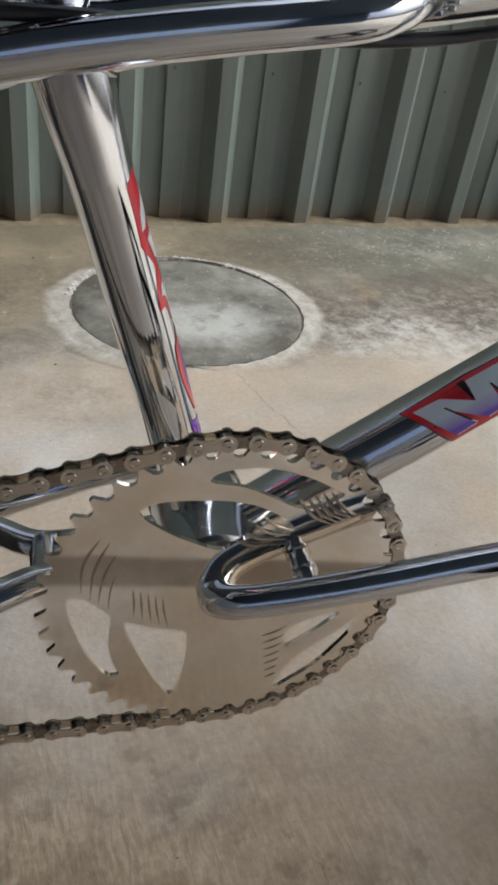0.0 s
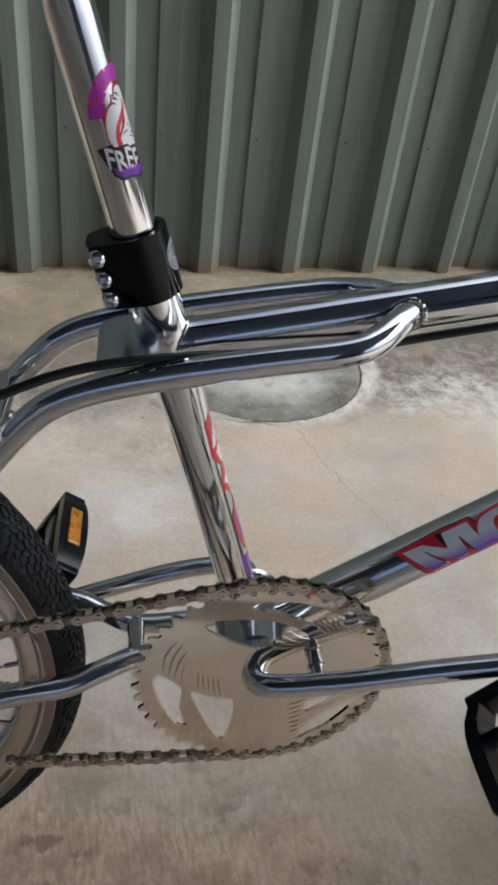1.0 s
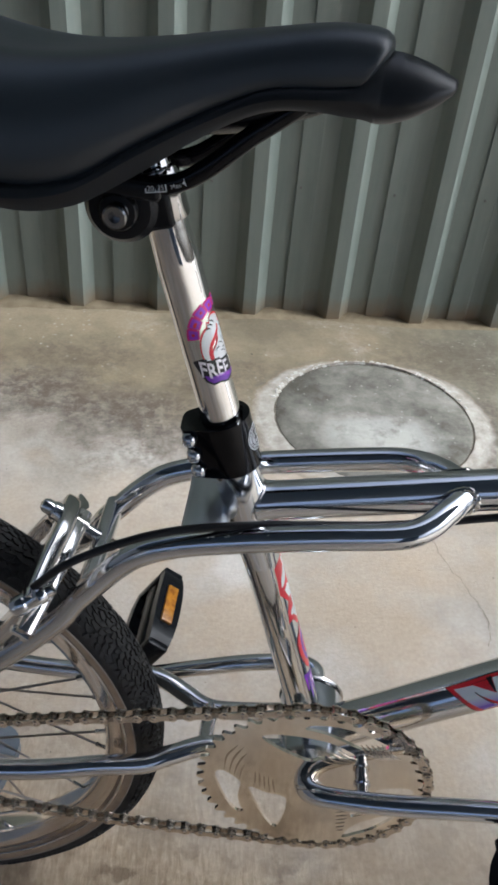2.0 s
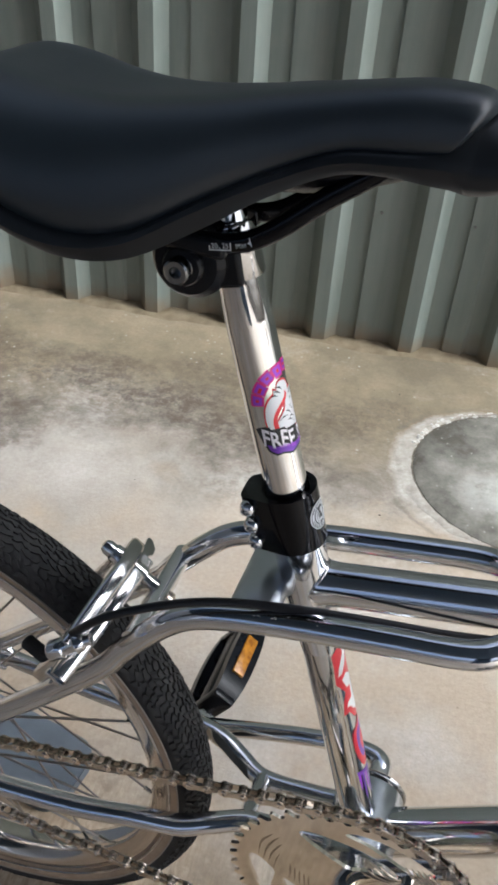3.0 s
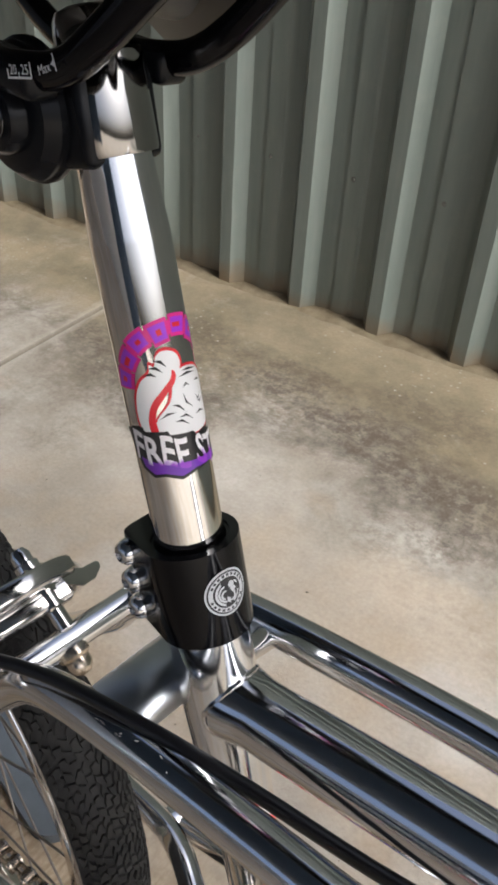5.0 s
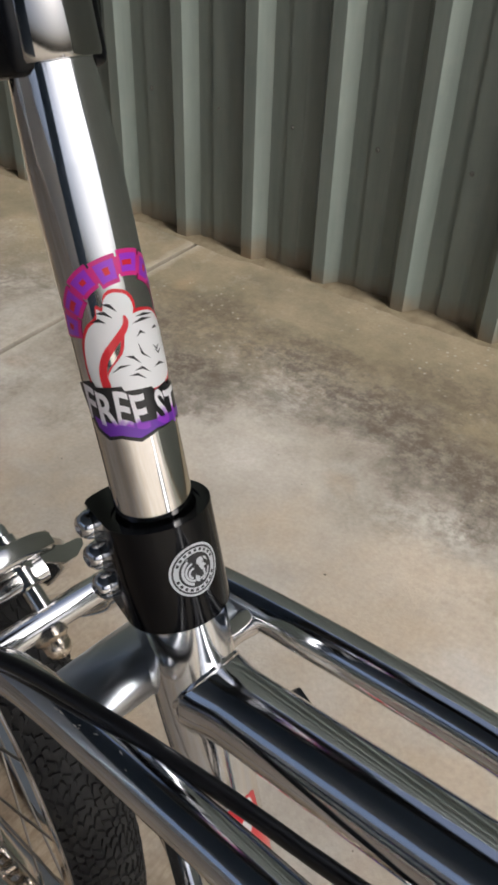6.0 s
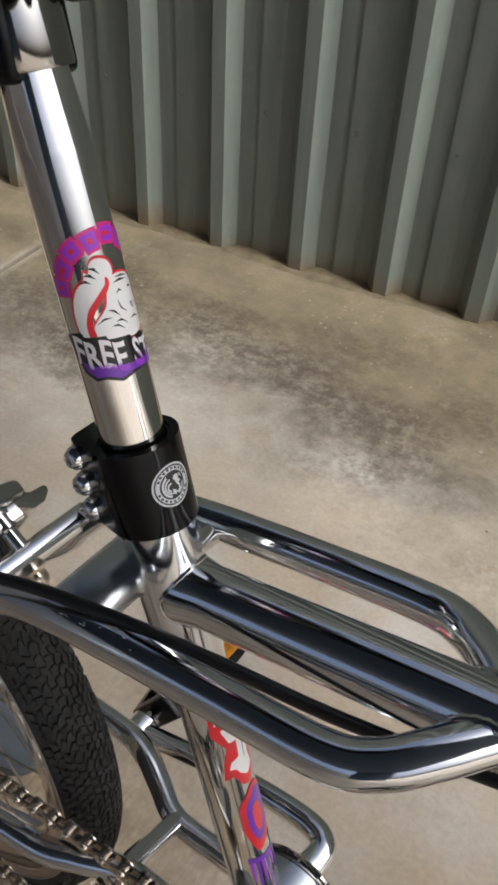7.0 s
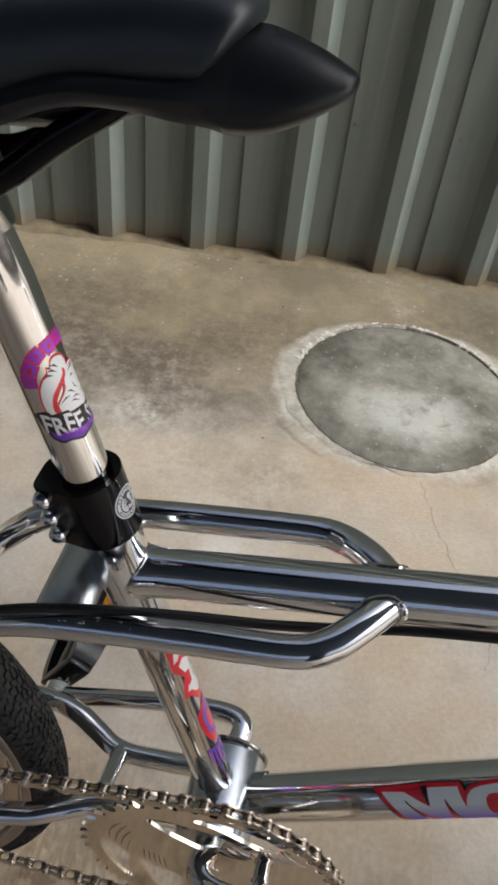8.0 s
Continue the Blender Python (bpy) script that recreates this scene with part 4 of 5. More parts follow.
def make_sprocket():
    n = 44
    out = []
    for k in range(n):
        for da, r in ((-0.5, 0.0793), (-0.33, 0.0799), (-0.21, 0.0822), (-0.09, 0.0850), (0.09, 0.0850), (0.21, 0.0822), (0.33, 0.0799)):
            a = 2 * math.pi * (k + da + 0.5) / n
            out.append((r * math.cos(a), RING_UP + r * math.sin(a)))
    mm = 0.001
    holes = [
        [(-40, 54), (-33, 59.5), (-18, 60.5), (-3, 59.5), (10, 56.5), (22, 50), (29, 43), (17, 40), (7, 37.5), (-3, 32), (-14, 36), (-27, 43)],
        [(-11, 70), (-5, 75.3), (12, 76.3), (30, 71.6), (45, 64), (50, 60), (40, 54.5), (30, 54), (18, 60), (4, 66.5)],
        [(-70.5, 5.5), (-64, 7), (-52, -4), (-51.5, -15), (-52, -25), (-49, -38), (-46.5, -45), (-52, -45), (-60, -33), (-66, -18), (-70, -5)],
        [(-44.5, -10), (-31, -15), (-17, -18), (-14.5, -28), (-14.5, -38), (-16.5, -54), (-20, -63.5), (-26, -56), (-33, -43), (-40, -26)],
        [(34, -66.5), (36, -56), (42, -44.5), (53, -34), (64, -25), (71, -18), (70, -27), (64, -37.5), (55, -50), (45, -59)],
        [(37, -35), (35.5, -24), (40, -20), (50, -15), (62, -13), (56, -20), (47, -28)],
        [(48, 1), (52, 7), (62, 11), (72, 12), (77, 8), (75, -4), (66, -6), (56, -3)],
    ]
    holes = [ring_hole([(u * mm, v * mm) for u, v in h]) for h in holes]
    bm = bmesh.new()
    plate(bm, [out, *holes], 0.0024, lambda u, v, w: V(u, RING_Y - 0.00225 + w, v))
    bmesh.ops.bevel(bm, geom=[e for e in bm.edges if e.is_manifold and e.calc_face_angle(0) > 1.2], offset=0.0004, segments=2, affect="EDGES")
    ring = part("sprocket", bm, NICKEL, bike, "polished nickel toothed sprocket with blade-shaped cut-outs")
    # rows of stamped hair lines in the face
    def groove(pts, wide=0.5, proud=0.0):
        curve = spline([(u, v, 0) for u, v in pts], 5)
        n = len(curve) - 1
        bm = bmesh.new()
        tube(bm, [V(q.x * mm, RING_Y - 0.00222 - proud * mm, q.y * mm) for q in curve], [0.00006 + wide * mm * math.sin(math.pi * min(0.97, k / n + 0.03)) ** 0.8 for k in range(n + 1)], seg=8)
        part("stamped_line", bm, GROOVE, ring)

    # long bent claws, then a row of short upright ones
    groove([(-56.5, 41), (-61.5, 32), (-64, 24), (-64.4, 10.5)], 0.75)
    groove([(-52.3, 39), (-56.5, 30), (-59.3, 20), (-60.5, 6)], 0.75)
    groove([(-49.4, 32), (-53, 24), (-55.5, 15), (-56.7, 3.6)], 0.7)
    groove([(-49.8, 19), (-51.6, 10), (-52.3, -1)], 0.35)
    for k in range(5):
        u, v = -41.5 + 3.5 * k, 10.8 - 1.6 * k
        groove([(u, v), (u + 0.8, v - 8), (u + 1.0 + 0.6 * k, v - 17 - 0.6 * k)], 0.5)
    # blades over the crank's root and scallops along the lower web
    for k in range(4):
        groove([(14.5 - 3.6 * k, 50 - 4.4 * k), (21 - 3.4 * k, 44.5 - 3.4 * k), (29.5 - 1.6 * k, 41.2 - 2.4 * k)], 1.0, 0.1)
    for k in range(5):
        groove([(29.3 + 3.6 * k, 59.5 + 0.7 * k), (36 + 3.6 * k, 50.5 + 0.8 * k), (46.5 + 3.4 * k, 44 + 0.8 * k)], 1.0, 0.1)
    for k in range(7):
        groove([(23 + 0.9 * k, -26 - 5.2 * k), (29 + 0.6 * k, -24 - 5.2 * k), (35 - 0.2 * k, -20.5 - 5.6 * k)], 0.45)
    # drive boss
    part("boss", lathe(bmesh.new(), [(0.0, 0.0005), (0.0105, 0.0005), (0.011, -0.0005), (0.011, -0.003), (0, -0.003)], V(0, RING_Y - 0.0022, 0), -SIDE, 36), CHROME, ring)
    return ring


GROOVE = mat("stamped_groove", (0.50, 0.43, 0.345), 0.25, 1.0)
make_sprocket()


def make_crank():
    right = [V(0.0, -0.030, 0.002), V(-0.0025, -0.047, 0.004), V(-0.002, -0.0575, 0.0065), V(0.008, -0.0660, 0.0125), V(0.037, -0.0725, 0.0220), V(0.066, -0.0765, 0.0305), V(0.11, -0.0805, 0.0425), V(0.161, -0.086, 0.0555)]
    left = [V(0.0, 0.030, 0.0), V(0.003, 0.043, 0.001), V(0.0015, 0.053, 0.0025), V(-0.012, 0.0585, 0.002), V(-0.05, 0.061, -0.007), V(-0.1, 0.063, -0.0265), V(-0.152, 0.064, -0.0485)]
    for name, pts in (("right", right), ("left", left)):
        p = spline(pts, 8)
        n = len(p)
        rs = [0.0105 - 0.0030 * min(1, i / (n * 0.45)) for i in range(n)]
        if name == "left":
            rs = [0.0095 - 0.0022 * min(1, i / (n * 0.45)) for i in range(n)]
        arm = tube(bmesh.new(), p, rs, seg=28)
        end = p[-1]
        lathe(arm, [(0, -0.0085), (0.0105, -0.0085), (0.0118, -0.0072), (0.0118, 0.0072), (0.0105, 0.0085), (0, 0.0085)], end, SIDE, 28)
        c = part("crank_arm", arm, CRISP_CHROME, bike, "chrome one-piece crank arm")
        if name == "right":
            part("drive_pin", lathe(bmesh.new(), [(0, 0), (0.0052, 0), (0.0048, 0.006), (0.0062, 0.0065), (0.0062, 0.0085), (0.0046, 0.009), (0.0046, 0.018), (0, 0.018)], V(0.036, RING_Y - 0.001, 0.0215), -SIDE, 24), CRISP_CHROME, c)
    part("axle_cup", lathe(bmesh.new(), [(0, -0.001), (0.0238, -0.001), (0.0238, 0.0012), (0.0262, 0.0016), (0.0266, 0.0030), (0.0255, 0.0042), (0.0170, 0.0050), (0.0120, 0.0066), (0, 0.0066)], V(0, 0.0252, 0), SIDE, 48), GUNMETAL, bike, "dark bearing cup in the bottom bracket")


make_crank()


def make_pedal(center, out, tilt, l=0.068, bow=0.007):
    """A black resin pedal with an amber reflector at both long sides. out: +1 to the left, -1 to the right."""
    m = Matrix.Translation(center) @ pose(0, 0, 0, 0, tilt, 0)
    bm = bmesh.new()
    w, h = 0.096, 0.026
    for s in (-1, 1):
        # long bars, bowed in plan
        prof = []
        for k in range(13):
            u = -1 + 2 * k / 12
            prof.append((s * (l / 2 - bow * u * u * u * u - 0.002), u * w / 2, 0.5 * h * (1 - 0.25 * u * u)))
        rows = []
        for x, y, hz in prof:
            rows.append([bm.verts.new(m @ Vector(q)) for q in ((x, y, hz), (x, y, -hz), (x - s * 0.009, y, -hz), (x - s * 0.009, y, hz))])
        for a, b in zip(rows, rows[1:]):
            for k in range(4):
                bm.faces.new((a[k], a[(k + 1) % 4], b[(k + 1) % 4], b[k]))
        bm.faces.new(rows[0])
        bm.faces.new(rows[-1][::-1])
        block(bm, m @ pose(0, s * (w / 2 - 0.004), 0), (l * 0.82, 0.009, h * 0.8), 0.002)
    block(bm, m @ pose(0, 0, 0), (0.020, w * 0.95, 0.018), 0.004)
    for k in (-1, 1):
        block(bm, m @ pose(0, k * 0.02, 0), (l * 0.85, 0.006, h * 0.55), 0.0015)
    p = part("pedal", bm, BLACK_PLASTIC, bike, "black resin platform pedal")
    for s in (-1, 1):
        bm = bmesh.new()
        block(bm, m @ pose(s * (l / 2 - 0.0012), 0, 0), (0.0035, 0.044, 0.0115), 0.0012)
        part("reflector", bm, AMBER, p, "amber reflector")
    bm = bm_tube([Vector(center) - SIDE * out * 0.064, Vector(center) - SIDE * out * 0.03], 0.006, seg=18)
    part("spindle", bm, GUNMETAL, p)


make_pedal(V(-0.152, 0.128, -0.0485), 1, -58)
make_pedal(V(0.161, -0.141, 0.0555), -1, -46, 0.108, 0.017)

REAR = V(-0.368, 0, -0.036)
COG_R = 0.0127 / (2 * math.sin(math.pi / 16))


def make_chain():
    # loop of the chain line: sprocket, lower run, rear cog, upper run
    cy = RING_Y
    a0, a1 = V(0, 0, RING_UP), REAR
    d = Vector((a1.x - a0.x, a1.z - a0.z))
    dist = d.length
    base = math.atan2(d.y, d.x)
    off = math.acos((PITCH_R - COG_R) / dist)
    up, dn = base - off, base + off

    def at(c, r, a):
        return Vector((c.x + r * math.cos(a), cy, c.z + r * math.sin(a)))

    pts = []
    start = up
    sweep = (dn - up) % (2 * math.pi) - 2 * math.pi
    for k in range(221):
        pts.append(at(a0, PITCH_R, start + sweep * k / 220))
    p, q = at(a0, PITCH_R, dn), at(a1, COG_R, dn)
    for k in range(1, 60):
        t = k / 60
        pts.append(p.lerp(q, t) - Vector((0, 0, 0.007 * 4 * t * (1 - t))))
    sweep2 = -((dn - up) % (2 * math.pi))
    for k in range(61):
        pts.append(at(a1, COG_R, dn + sweep2 * k / 60))
    p, q = at(a1, COG_R, up), at(a0, PITCH_R, up)
    for k in range(1, 60):
        pts.append(p.lerp(q, k / 60))
    pts.append(pts[0])
    cum = [0.0]
    for a, b in zip(pts, pts[1:]):
        cum.append(cum[-1] + (b - a).length)
    count = round(cum[-1] / 0.0127 / 2) * 2
    step = cum[-1] / count
    joints = []
    i = 0
    for k in range(count):
        s = (k + 0.25) * step
        while cum[i + 1] < s:
            i += 1
        t = (s - cum[i]) / (cum[i + 1] - cum[i])
        joints.append(pts[i].lerp(pts[i + 1], t))

    def link_mesh(outer):
        bm = bmesh.new()
        half, y0 = 0.00635, (0.0029 if outer else 0.0019)
        out = []
        for k in range(40):
            a = 2 * math.pi * k / 40
            x = (half + 0.0042) * math.cos(a)
            r = 0.0042
            waist = 0.0027
            if abs(x) > half - 0.001:
                z = math.copysign(math.sqrt(max(0.0, r * r - max(0.0, abs(x) - half) ** 2)), math.sin(a))
            else:
                z = math.copysign(waist + (r - waist) * (abs(x) / half) ** 2, math.sin(a))
            if abs(math.sin(a)) < 1e-6:
                z = 0
            out.append((x, z))
        for s in (-1, 1):
            lo = [bm.verts.new((x, s * y0 - 0.00045, z)) for x, z in out]
            hi = [bm.verts.new((x, s * y0 + 0.00045, z)) for x, z in out]
            bm.faces.new(lo)
            bm.faces.new(hi[::-1])
            for k in range(40):
                bm.faces.new((lo[k], lo[(k + 1) % 40], hi[(k + 1) % 40], hi[k]))
        if outer:
            for sx in (-half, half):
                lathe(bm, [(0, -0.0037), (0.0011, -0.0037), (0.0013, -0.0040), (0.0022, -0.0040), (0.0025, -0.0037), (0.0025, 0.0037), (0.0022, 0.0040), (0.0013, 0.0040), (0.0011, 0.0037), (0, 0.0037)], (sx, 0, 0), (0, 1, 0), 10)
        else:
            for sx in (-half, half):
                lathe(bm, [(0.0036, -0.0015), (0.0036, 0.0015)], (sx, 0, 0), (0, 1, 0), 12)
        # inner links get a darker steel than the outer ones
        return mesh_of(bm, STEEL if outer else DARK_STEEL, True, "link")

    meshes = [link_mesh(True), link_mesh(False)]
    chain = new("chain", meshes[0])
    chain.parent = bike
    tagged(chain, "oiled steel roller chain")
    a, b = joints[0], joints[1]
    home = pose(*((a + b) / 2), 0, -math.degrees(math.atan2(b.z - a.z, b.x - a.x)), 0)
    chain.matrix_local = home
    back = home.inverted()
    for k in range(1, count):
        a, b = joints[k], joints[(k + 1) % count]
        ob = new("link", meshes[k % 2])
        ob.parent = chain
        ang = math.atan2(b.z - a.z, b.x - a.x)
        mid = (a + b) / 2
        ob.matrix_local = back @ pose(*mid, 0, -math.degrees(ang), 0)


make_chain()


def make_wheel(center):
    c = Vector(center)
    tyre = bmesh.new()
    R, r = 0.250, 0.0235
    mid = R - r - 0.0016
    prof = []
    for k in range(29):
        deg = -125 + 250 * k / 28
        a, side = radians(deg), math.copysign(1, deg)
        if abs(deg) < 62:
            prof.append((mid + r * math.cos(a), r * 0.98 * math.sin(a)))
        else:
            # the sidewall narrows to the rim
            u = (abs(deg) - 62) / 63
            prof.append((0.2359 * (1 - u) + 0.2170 * u, side * (0.0204 * (1 - u) + 0.0150 * u + 0.0012 * math.sin(math.pi * u))))
    lathe(tyre, prof, c, SIDE, 120)
    wheel = part("wheel", lathe(bmesh.new(), [(0.221, -0.0186), (0.222, -0.0174), (0.221, -0.0162), (0.216, -0.0154), (0.2115, -0.0174), (0.2065, -0.015), (0.203, -0.0084), (0.202, 0.0), (0.203, 0.0084), (0.2065, 0.015), (0.2115, 0.0174), (0.216, 0.0154), (0.221, 0.0162), (0.222, 0.0174), (0.221, 0.0186)], c, SIDE, 120), CHROME_RIM, bike, "chrome steel wheel rim with laced spokes")
    for y in (-0.0182, 0.0182):
        part("rim_lip", lathe(bmesh.new(), [(0.2224 + 0.0012 * math.cos(a), y + 0.0012 * math.sin(a)) for a in (2 * math.pi * k / 8 for k in range(8))], c, SIDE, 120, True), CHROME, wheel)
    for f in tyre.faces:
        q = f.calc_center_median() - c
        rad = math.hypot(q.x, q.z)
        f.material_index = 1 if (rad < 0.2310 and abs(q.y) > 0.01) else 0
    part("tyre", tyre, [RUBBER, GUM], wheel, "black block-tread tyre with tan sidewalls")
    for y in (-0.0199, 0.0199):
        part("sidewall_line", lathe(bmesh.new(), [(0.2303 + 0.0007 * math.cos(a), y + 0.0007 * math.sin(a)) for a in (2 * math.pi * k / 6 for k in range(6))], c, SIDE, 120, True), PALE_LINE, wheel, "pale line where the sidewall meets the tread")
    # tread: interlocking wavy blocks
    bm = bmesh.new()
    n = 215
    lanes = [(-55 + 11.0 * k, 0.0045) for k in range(11)]
    rnd = random.Random(11)
    for i in range(n):
        for j, (lat, wd) in enumerate(lanes):
            a0 = 2 * math.pi * (i + 0.5 * (j % 2)) / n
            la = radians(lat)
            dl = wd / r / 2 * 0.92
            da = 2 * math.pi / n * 0.40
            skew = da * rnd.choice((-0.75, -0.3, 0.3, 0.75))
            quad = [(a0 - da - skew, la - dl), (a0 + da * 0.2 - skew, la - dl * 1.05), (a0 + da + skew, la + dl * 0.2), (a0 + da * 0.9 + skew, la + dl), (a0 - da * 0.3 + skew, la + dl), (a0 - da + skew, la + dl * 0.1)]
            quad = [(a + da * rnd.uniform(-0.22, 0.22), l + dl * rnd.uniform(-0.15, 0.15)) for a, l in quad]
            hgt = 0.0016 + rnd.uniform(-0.0002, 0.0002)

            def put(a, l, h):
                rr = mid + (r + h) * math.cos(l)
                return c + Vector((rr * math.cos(a), (r * 0.98 + h) * math.sin(l), rr * math.sin(a)))

            lo = [bm.verts.new(put(a, l, -0.001)) for a, l in quad]
            hi = [bm.verts.new(put(a0 + (a - a0) * 0.88, la + (l - la) * 0.88, hgt)) for a, l in quad]
            bm.faces.new(hi)
            for k in range(6):
                bm.faces.new((lo[k], lo[(k + 1) % 6], hi[(k + 1) % 6], hi[k]))
    part("tread", bm, RUBBER, wheel)["kind"] = "stuff"
    part("hub", lathe(bmesh.new(), [(0, -0.062), (0.0048, -0.062), (0.0048, -0.05), (0.012, -0.048), (0.012, -0.036), (0.022, -0.034), (0.022, -0.031), (0.012, -0.029), (0.0095, 0), (0.012, 0.029), (0.022, 0.031), (0.022, 0.034), (0.012, 0.036), (0.012, 0.048), (0.0048, 0.05), (0.0048, 0.062), (0, 0.062)], c, SIDE, 32), CHROME, wheel)
    one = mesh_of(bm_tube([(0, 0, 0), (0, 0, 1)], 0.0010, seg=6), SPOKE, True, "spoke")
    nip = mesh_of(lathe(bmesh.new(), [(0, 0), (0.0019, 0), (0.0017, 0.011), (0, 0.011)], seg=8), CHROME_DULL, True, "nipple")
    for k in range(36):
        s = 1 if k % 2 else -1
        turn = 1 if (k // 2) % 2 else -1
        ar = 2 * math.pi * k / 36
        ah = ar + turn * radians(62)
        p = c + Vector((0.0205 * math.cos(ah), s * 0.0325, 0.0205 * math.sin(ah)))
        q = c + Vector((0.2030 * math.cos(ar), s * 0.003, 0.2030 * math.sin(ar)))
        ob = new("spoke", one)
        ob.parent = wheel
        d = q - p
        ob.matrix_local = Matrix.LocRotScale(p, d.to_track_quat("Z", "Y"), Vector((1, 1, d.length)))
        ob2 = new("nipple", nip)
        ob2.parent = wheel
        ob2.matrix_local = Matrix.LocRotScale(q + (p - q).normalized() * 0.010, d.to_track_quat("Z", "Y"), None)
    return wheel


CHROME_RIM = chrome_mat("brushed_chrome_rim", (0.80, 0.74, 0.67), 0.10, 0.20, 0.06)
rear = make_wheel(REAR)
cog = bmesh.new()
out = []
for k in range(16):
    for da, rr in ((-0.5, COG_R - 0.0036), (-0.25, COG_R - 0.002), (-0.12, COG_R + 0.003), (0.12, COG_R + 0.003), (0.25, COG_R - 0.002)):
        a = 2 * math.pi * (k + da) / 16
        out.append((rr * math.cos(a), rr * math.sin(a)))
plate(cog, [out], 0.003, lambda u, v, w: REAR + Vector((u, RING_Y - 0.0015 + w, v)))
part("cog", cog, STEEL, rear, "small steel freewheel cog", False)
AXLE_F = Vector((0.575, 0, REAR.z))
make_wheel(AXLE_F)
bm = bmesh.new()
for k in (-1, 1):
    tube(bm, spline([V(0.485, 0.02 * k, 0.245), V(0.492, 0.045 * k, 0.222), V(0.505, 0.051 * k, 0.17), V(0.56, 0.053 * k, 0.0), AXLE_F + SIDE * 0.053 * k], 6), 0.0115, seg=18)
tube(bm, [V(0.485, -0.024, 0.246), V(0.485, 0.024, 0.246)], 0.015, seg=18)
part("fork", bm, CHROME, bike, "chrome front fork")


def make_brake():
    o = V(-0.182, 0.0, 0.1915)
    ax = Vector((-0.83, 0, 0.56)).normalized()
    dn = Vector((-0.56, 0, -0.83)).normalized()
    sd = SIDE

    def P(s, d, a):
        return o + sd * s + dn * d + ax * a

    pin = bmesh.new()
    lathe(pin, [(0, -0.020), (0.0044, -0.020), (0.0044, -0.010), (0.0068, -0.009), (0.0068, 0.006), (0.0075, 0.0065), (0.0075, 0.012), (0, 0.012)], o, ax, 22)
    brake = part("brake_caliper", pin, CHROME_DULL, bike, "side-pull rear brake caliper in worn chrome")
    bm = bmesh.new()
    lathe(bm, [(0.0062, 0.011), (0.0062, 0.0155), (0.005, 0.0165), (0.005, 0.0205), (0.0035, 0.0235), (0, 0.0245)], o, ax, 18)
    part("acorn_nut", bm, CHROME, brake)
    bm = lathe(bmesh.new(), [(0, 0.004), (0.0074, 0.004), (0.0078, 0.0055), (0.0078, 0.0082), (0.0066, 0.0094), (0.0060, 0.0098), (0.0061, 0.0128), (0.0050, 0.0158), (0.0028, 0.0174), (0, 0.0178)], V(-0.1630, -0.0025, 0.1755), -ax, 22)
    part("fixing_nut", bm, STEEL, brake, "tarnished domed nut in front of the brake bridge")
    up = spline([P(0.041, 0.088, 0.003), P(0.041, 0.055, 0.003), P(0.034, 0.034, 0.003), P(0.021, 0.016, 0.005), P(0.008, 0.001, 0.006), P(-0.012, -0.004, 0.006), P(-0.042, 0.002, 0.006), P(-0.072, 0.006, 0.005)], 6)
    lo = spline([P(0.010, 0.0, -0.004), P(-0.012, 0.004, -0.004), P(-0.040, 0.012, -0.004), P(-0.078, 0.026, -0.004)], 6)
    side_arm = spline([P(-0.022, 0.008, -0.004), P(-0.038, 0.026, -0.004), P(-0.044, 0.05, -0.004), P(-0.043, 0.088, -0.004)], 6)
    for path in (up, lo, side_arm):
        bm = bmesh.new()
        n = len(path)
        tan = [(path[min(i + 1, n - 1)] - path[max(i - 1, 0)]).normalized() for i in range(n)]
        rings = []
        for i, (p, t) in enumerate(zip(path, tan)):
            wv = ax.cross(t).normalized()
            hw = (0.0100 - 0.0030 * abs(2 * i / n - 1)) * (0.55 if path is up and i < 0.50 * n else 1.0)
            rings.append([bm.verts.new(p + wv * hw * math.copysign(abs(math.cos(q)) ** 0.55, math.cos(q)) + ax * 0.0056 * math.copysign(abs(math.sin(q)) ** 0.45, math.sin(q))) for q in (2 * math.pi * (j + 0.5) / 16 for j in range(16))])
        for a, b in zip(rings, rings[1:]):
            for k in range(16):
                bm.faces.new((a[k], a[(k + 1) % 16], b[(k + 1) % 16], b[k]))
        bm.faces.new(rings[0])
        bm.faces.new(rings[-1][::-1])
        part("arm", bm, CHROME_SATIN, brake, "chrome brake arm")
    bm = bmesh.new()
    pts = ([(-0.006, -0.0065), (0.010, -0.0070), (0.024, -0.0060), (0.034, -0.0100), (0.036, -0.0095), (0.035, -0.0060), (0.028, 0.0010), (0.020, 0.0045), (0.012, 0.0035), (0.004, 0.006), (-0.008, 0.003)])
    plate(bm, [pts], 0.0022, lambda u, v, w: P(u, -0.006 + 0.45 * u - w, 0.004 - 0.9 * v - 0.35 * u))
    part("tab", bm, CHROME_DULL, brake, "dull metal spring plate")
    bm = bmesh.new()
    lathe(bm, [(0, -0.013), (0.0050, -0.013), (0.0062, -0.011), (0.0062, -0.004), (0.0054, -0.003), (0.0054, 0.004), (0.0060, 0.005), (0.0056, 0.008), (0.0036, 0.010), (0.0034, 0.014), (0, 0.014)], P(-0.070, 0.004, 0.0045), (0.5, 0.2, 0.25), 18)
    part("barrel_adjuster", bm, CHROME, brake)
    bm = bmesh.new()
    lathe(bm, [(0, -0.005), (0.0042, -0.005), (0.0042, -0.001), (0.0030, -0.001), (0.0030, 0.006), (0, 0.007)], P(-0.076, 0.028, -0.003), ax, 14)
    part("anchor_bolt", bm, CHROME, brake)
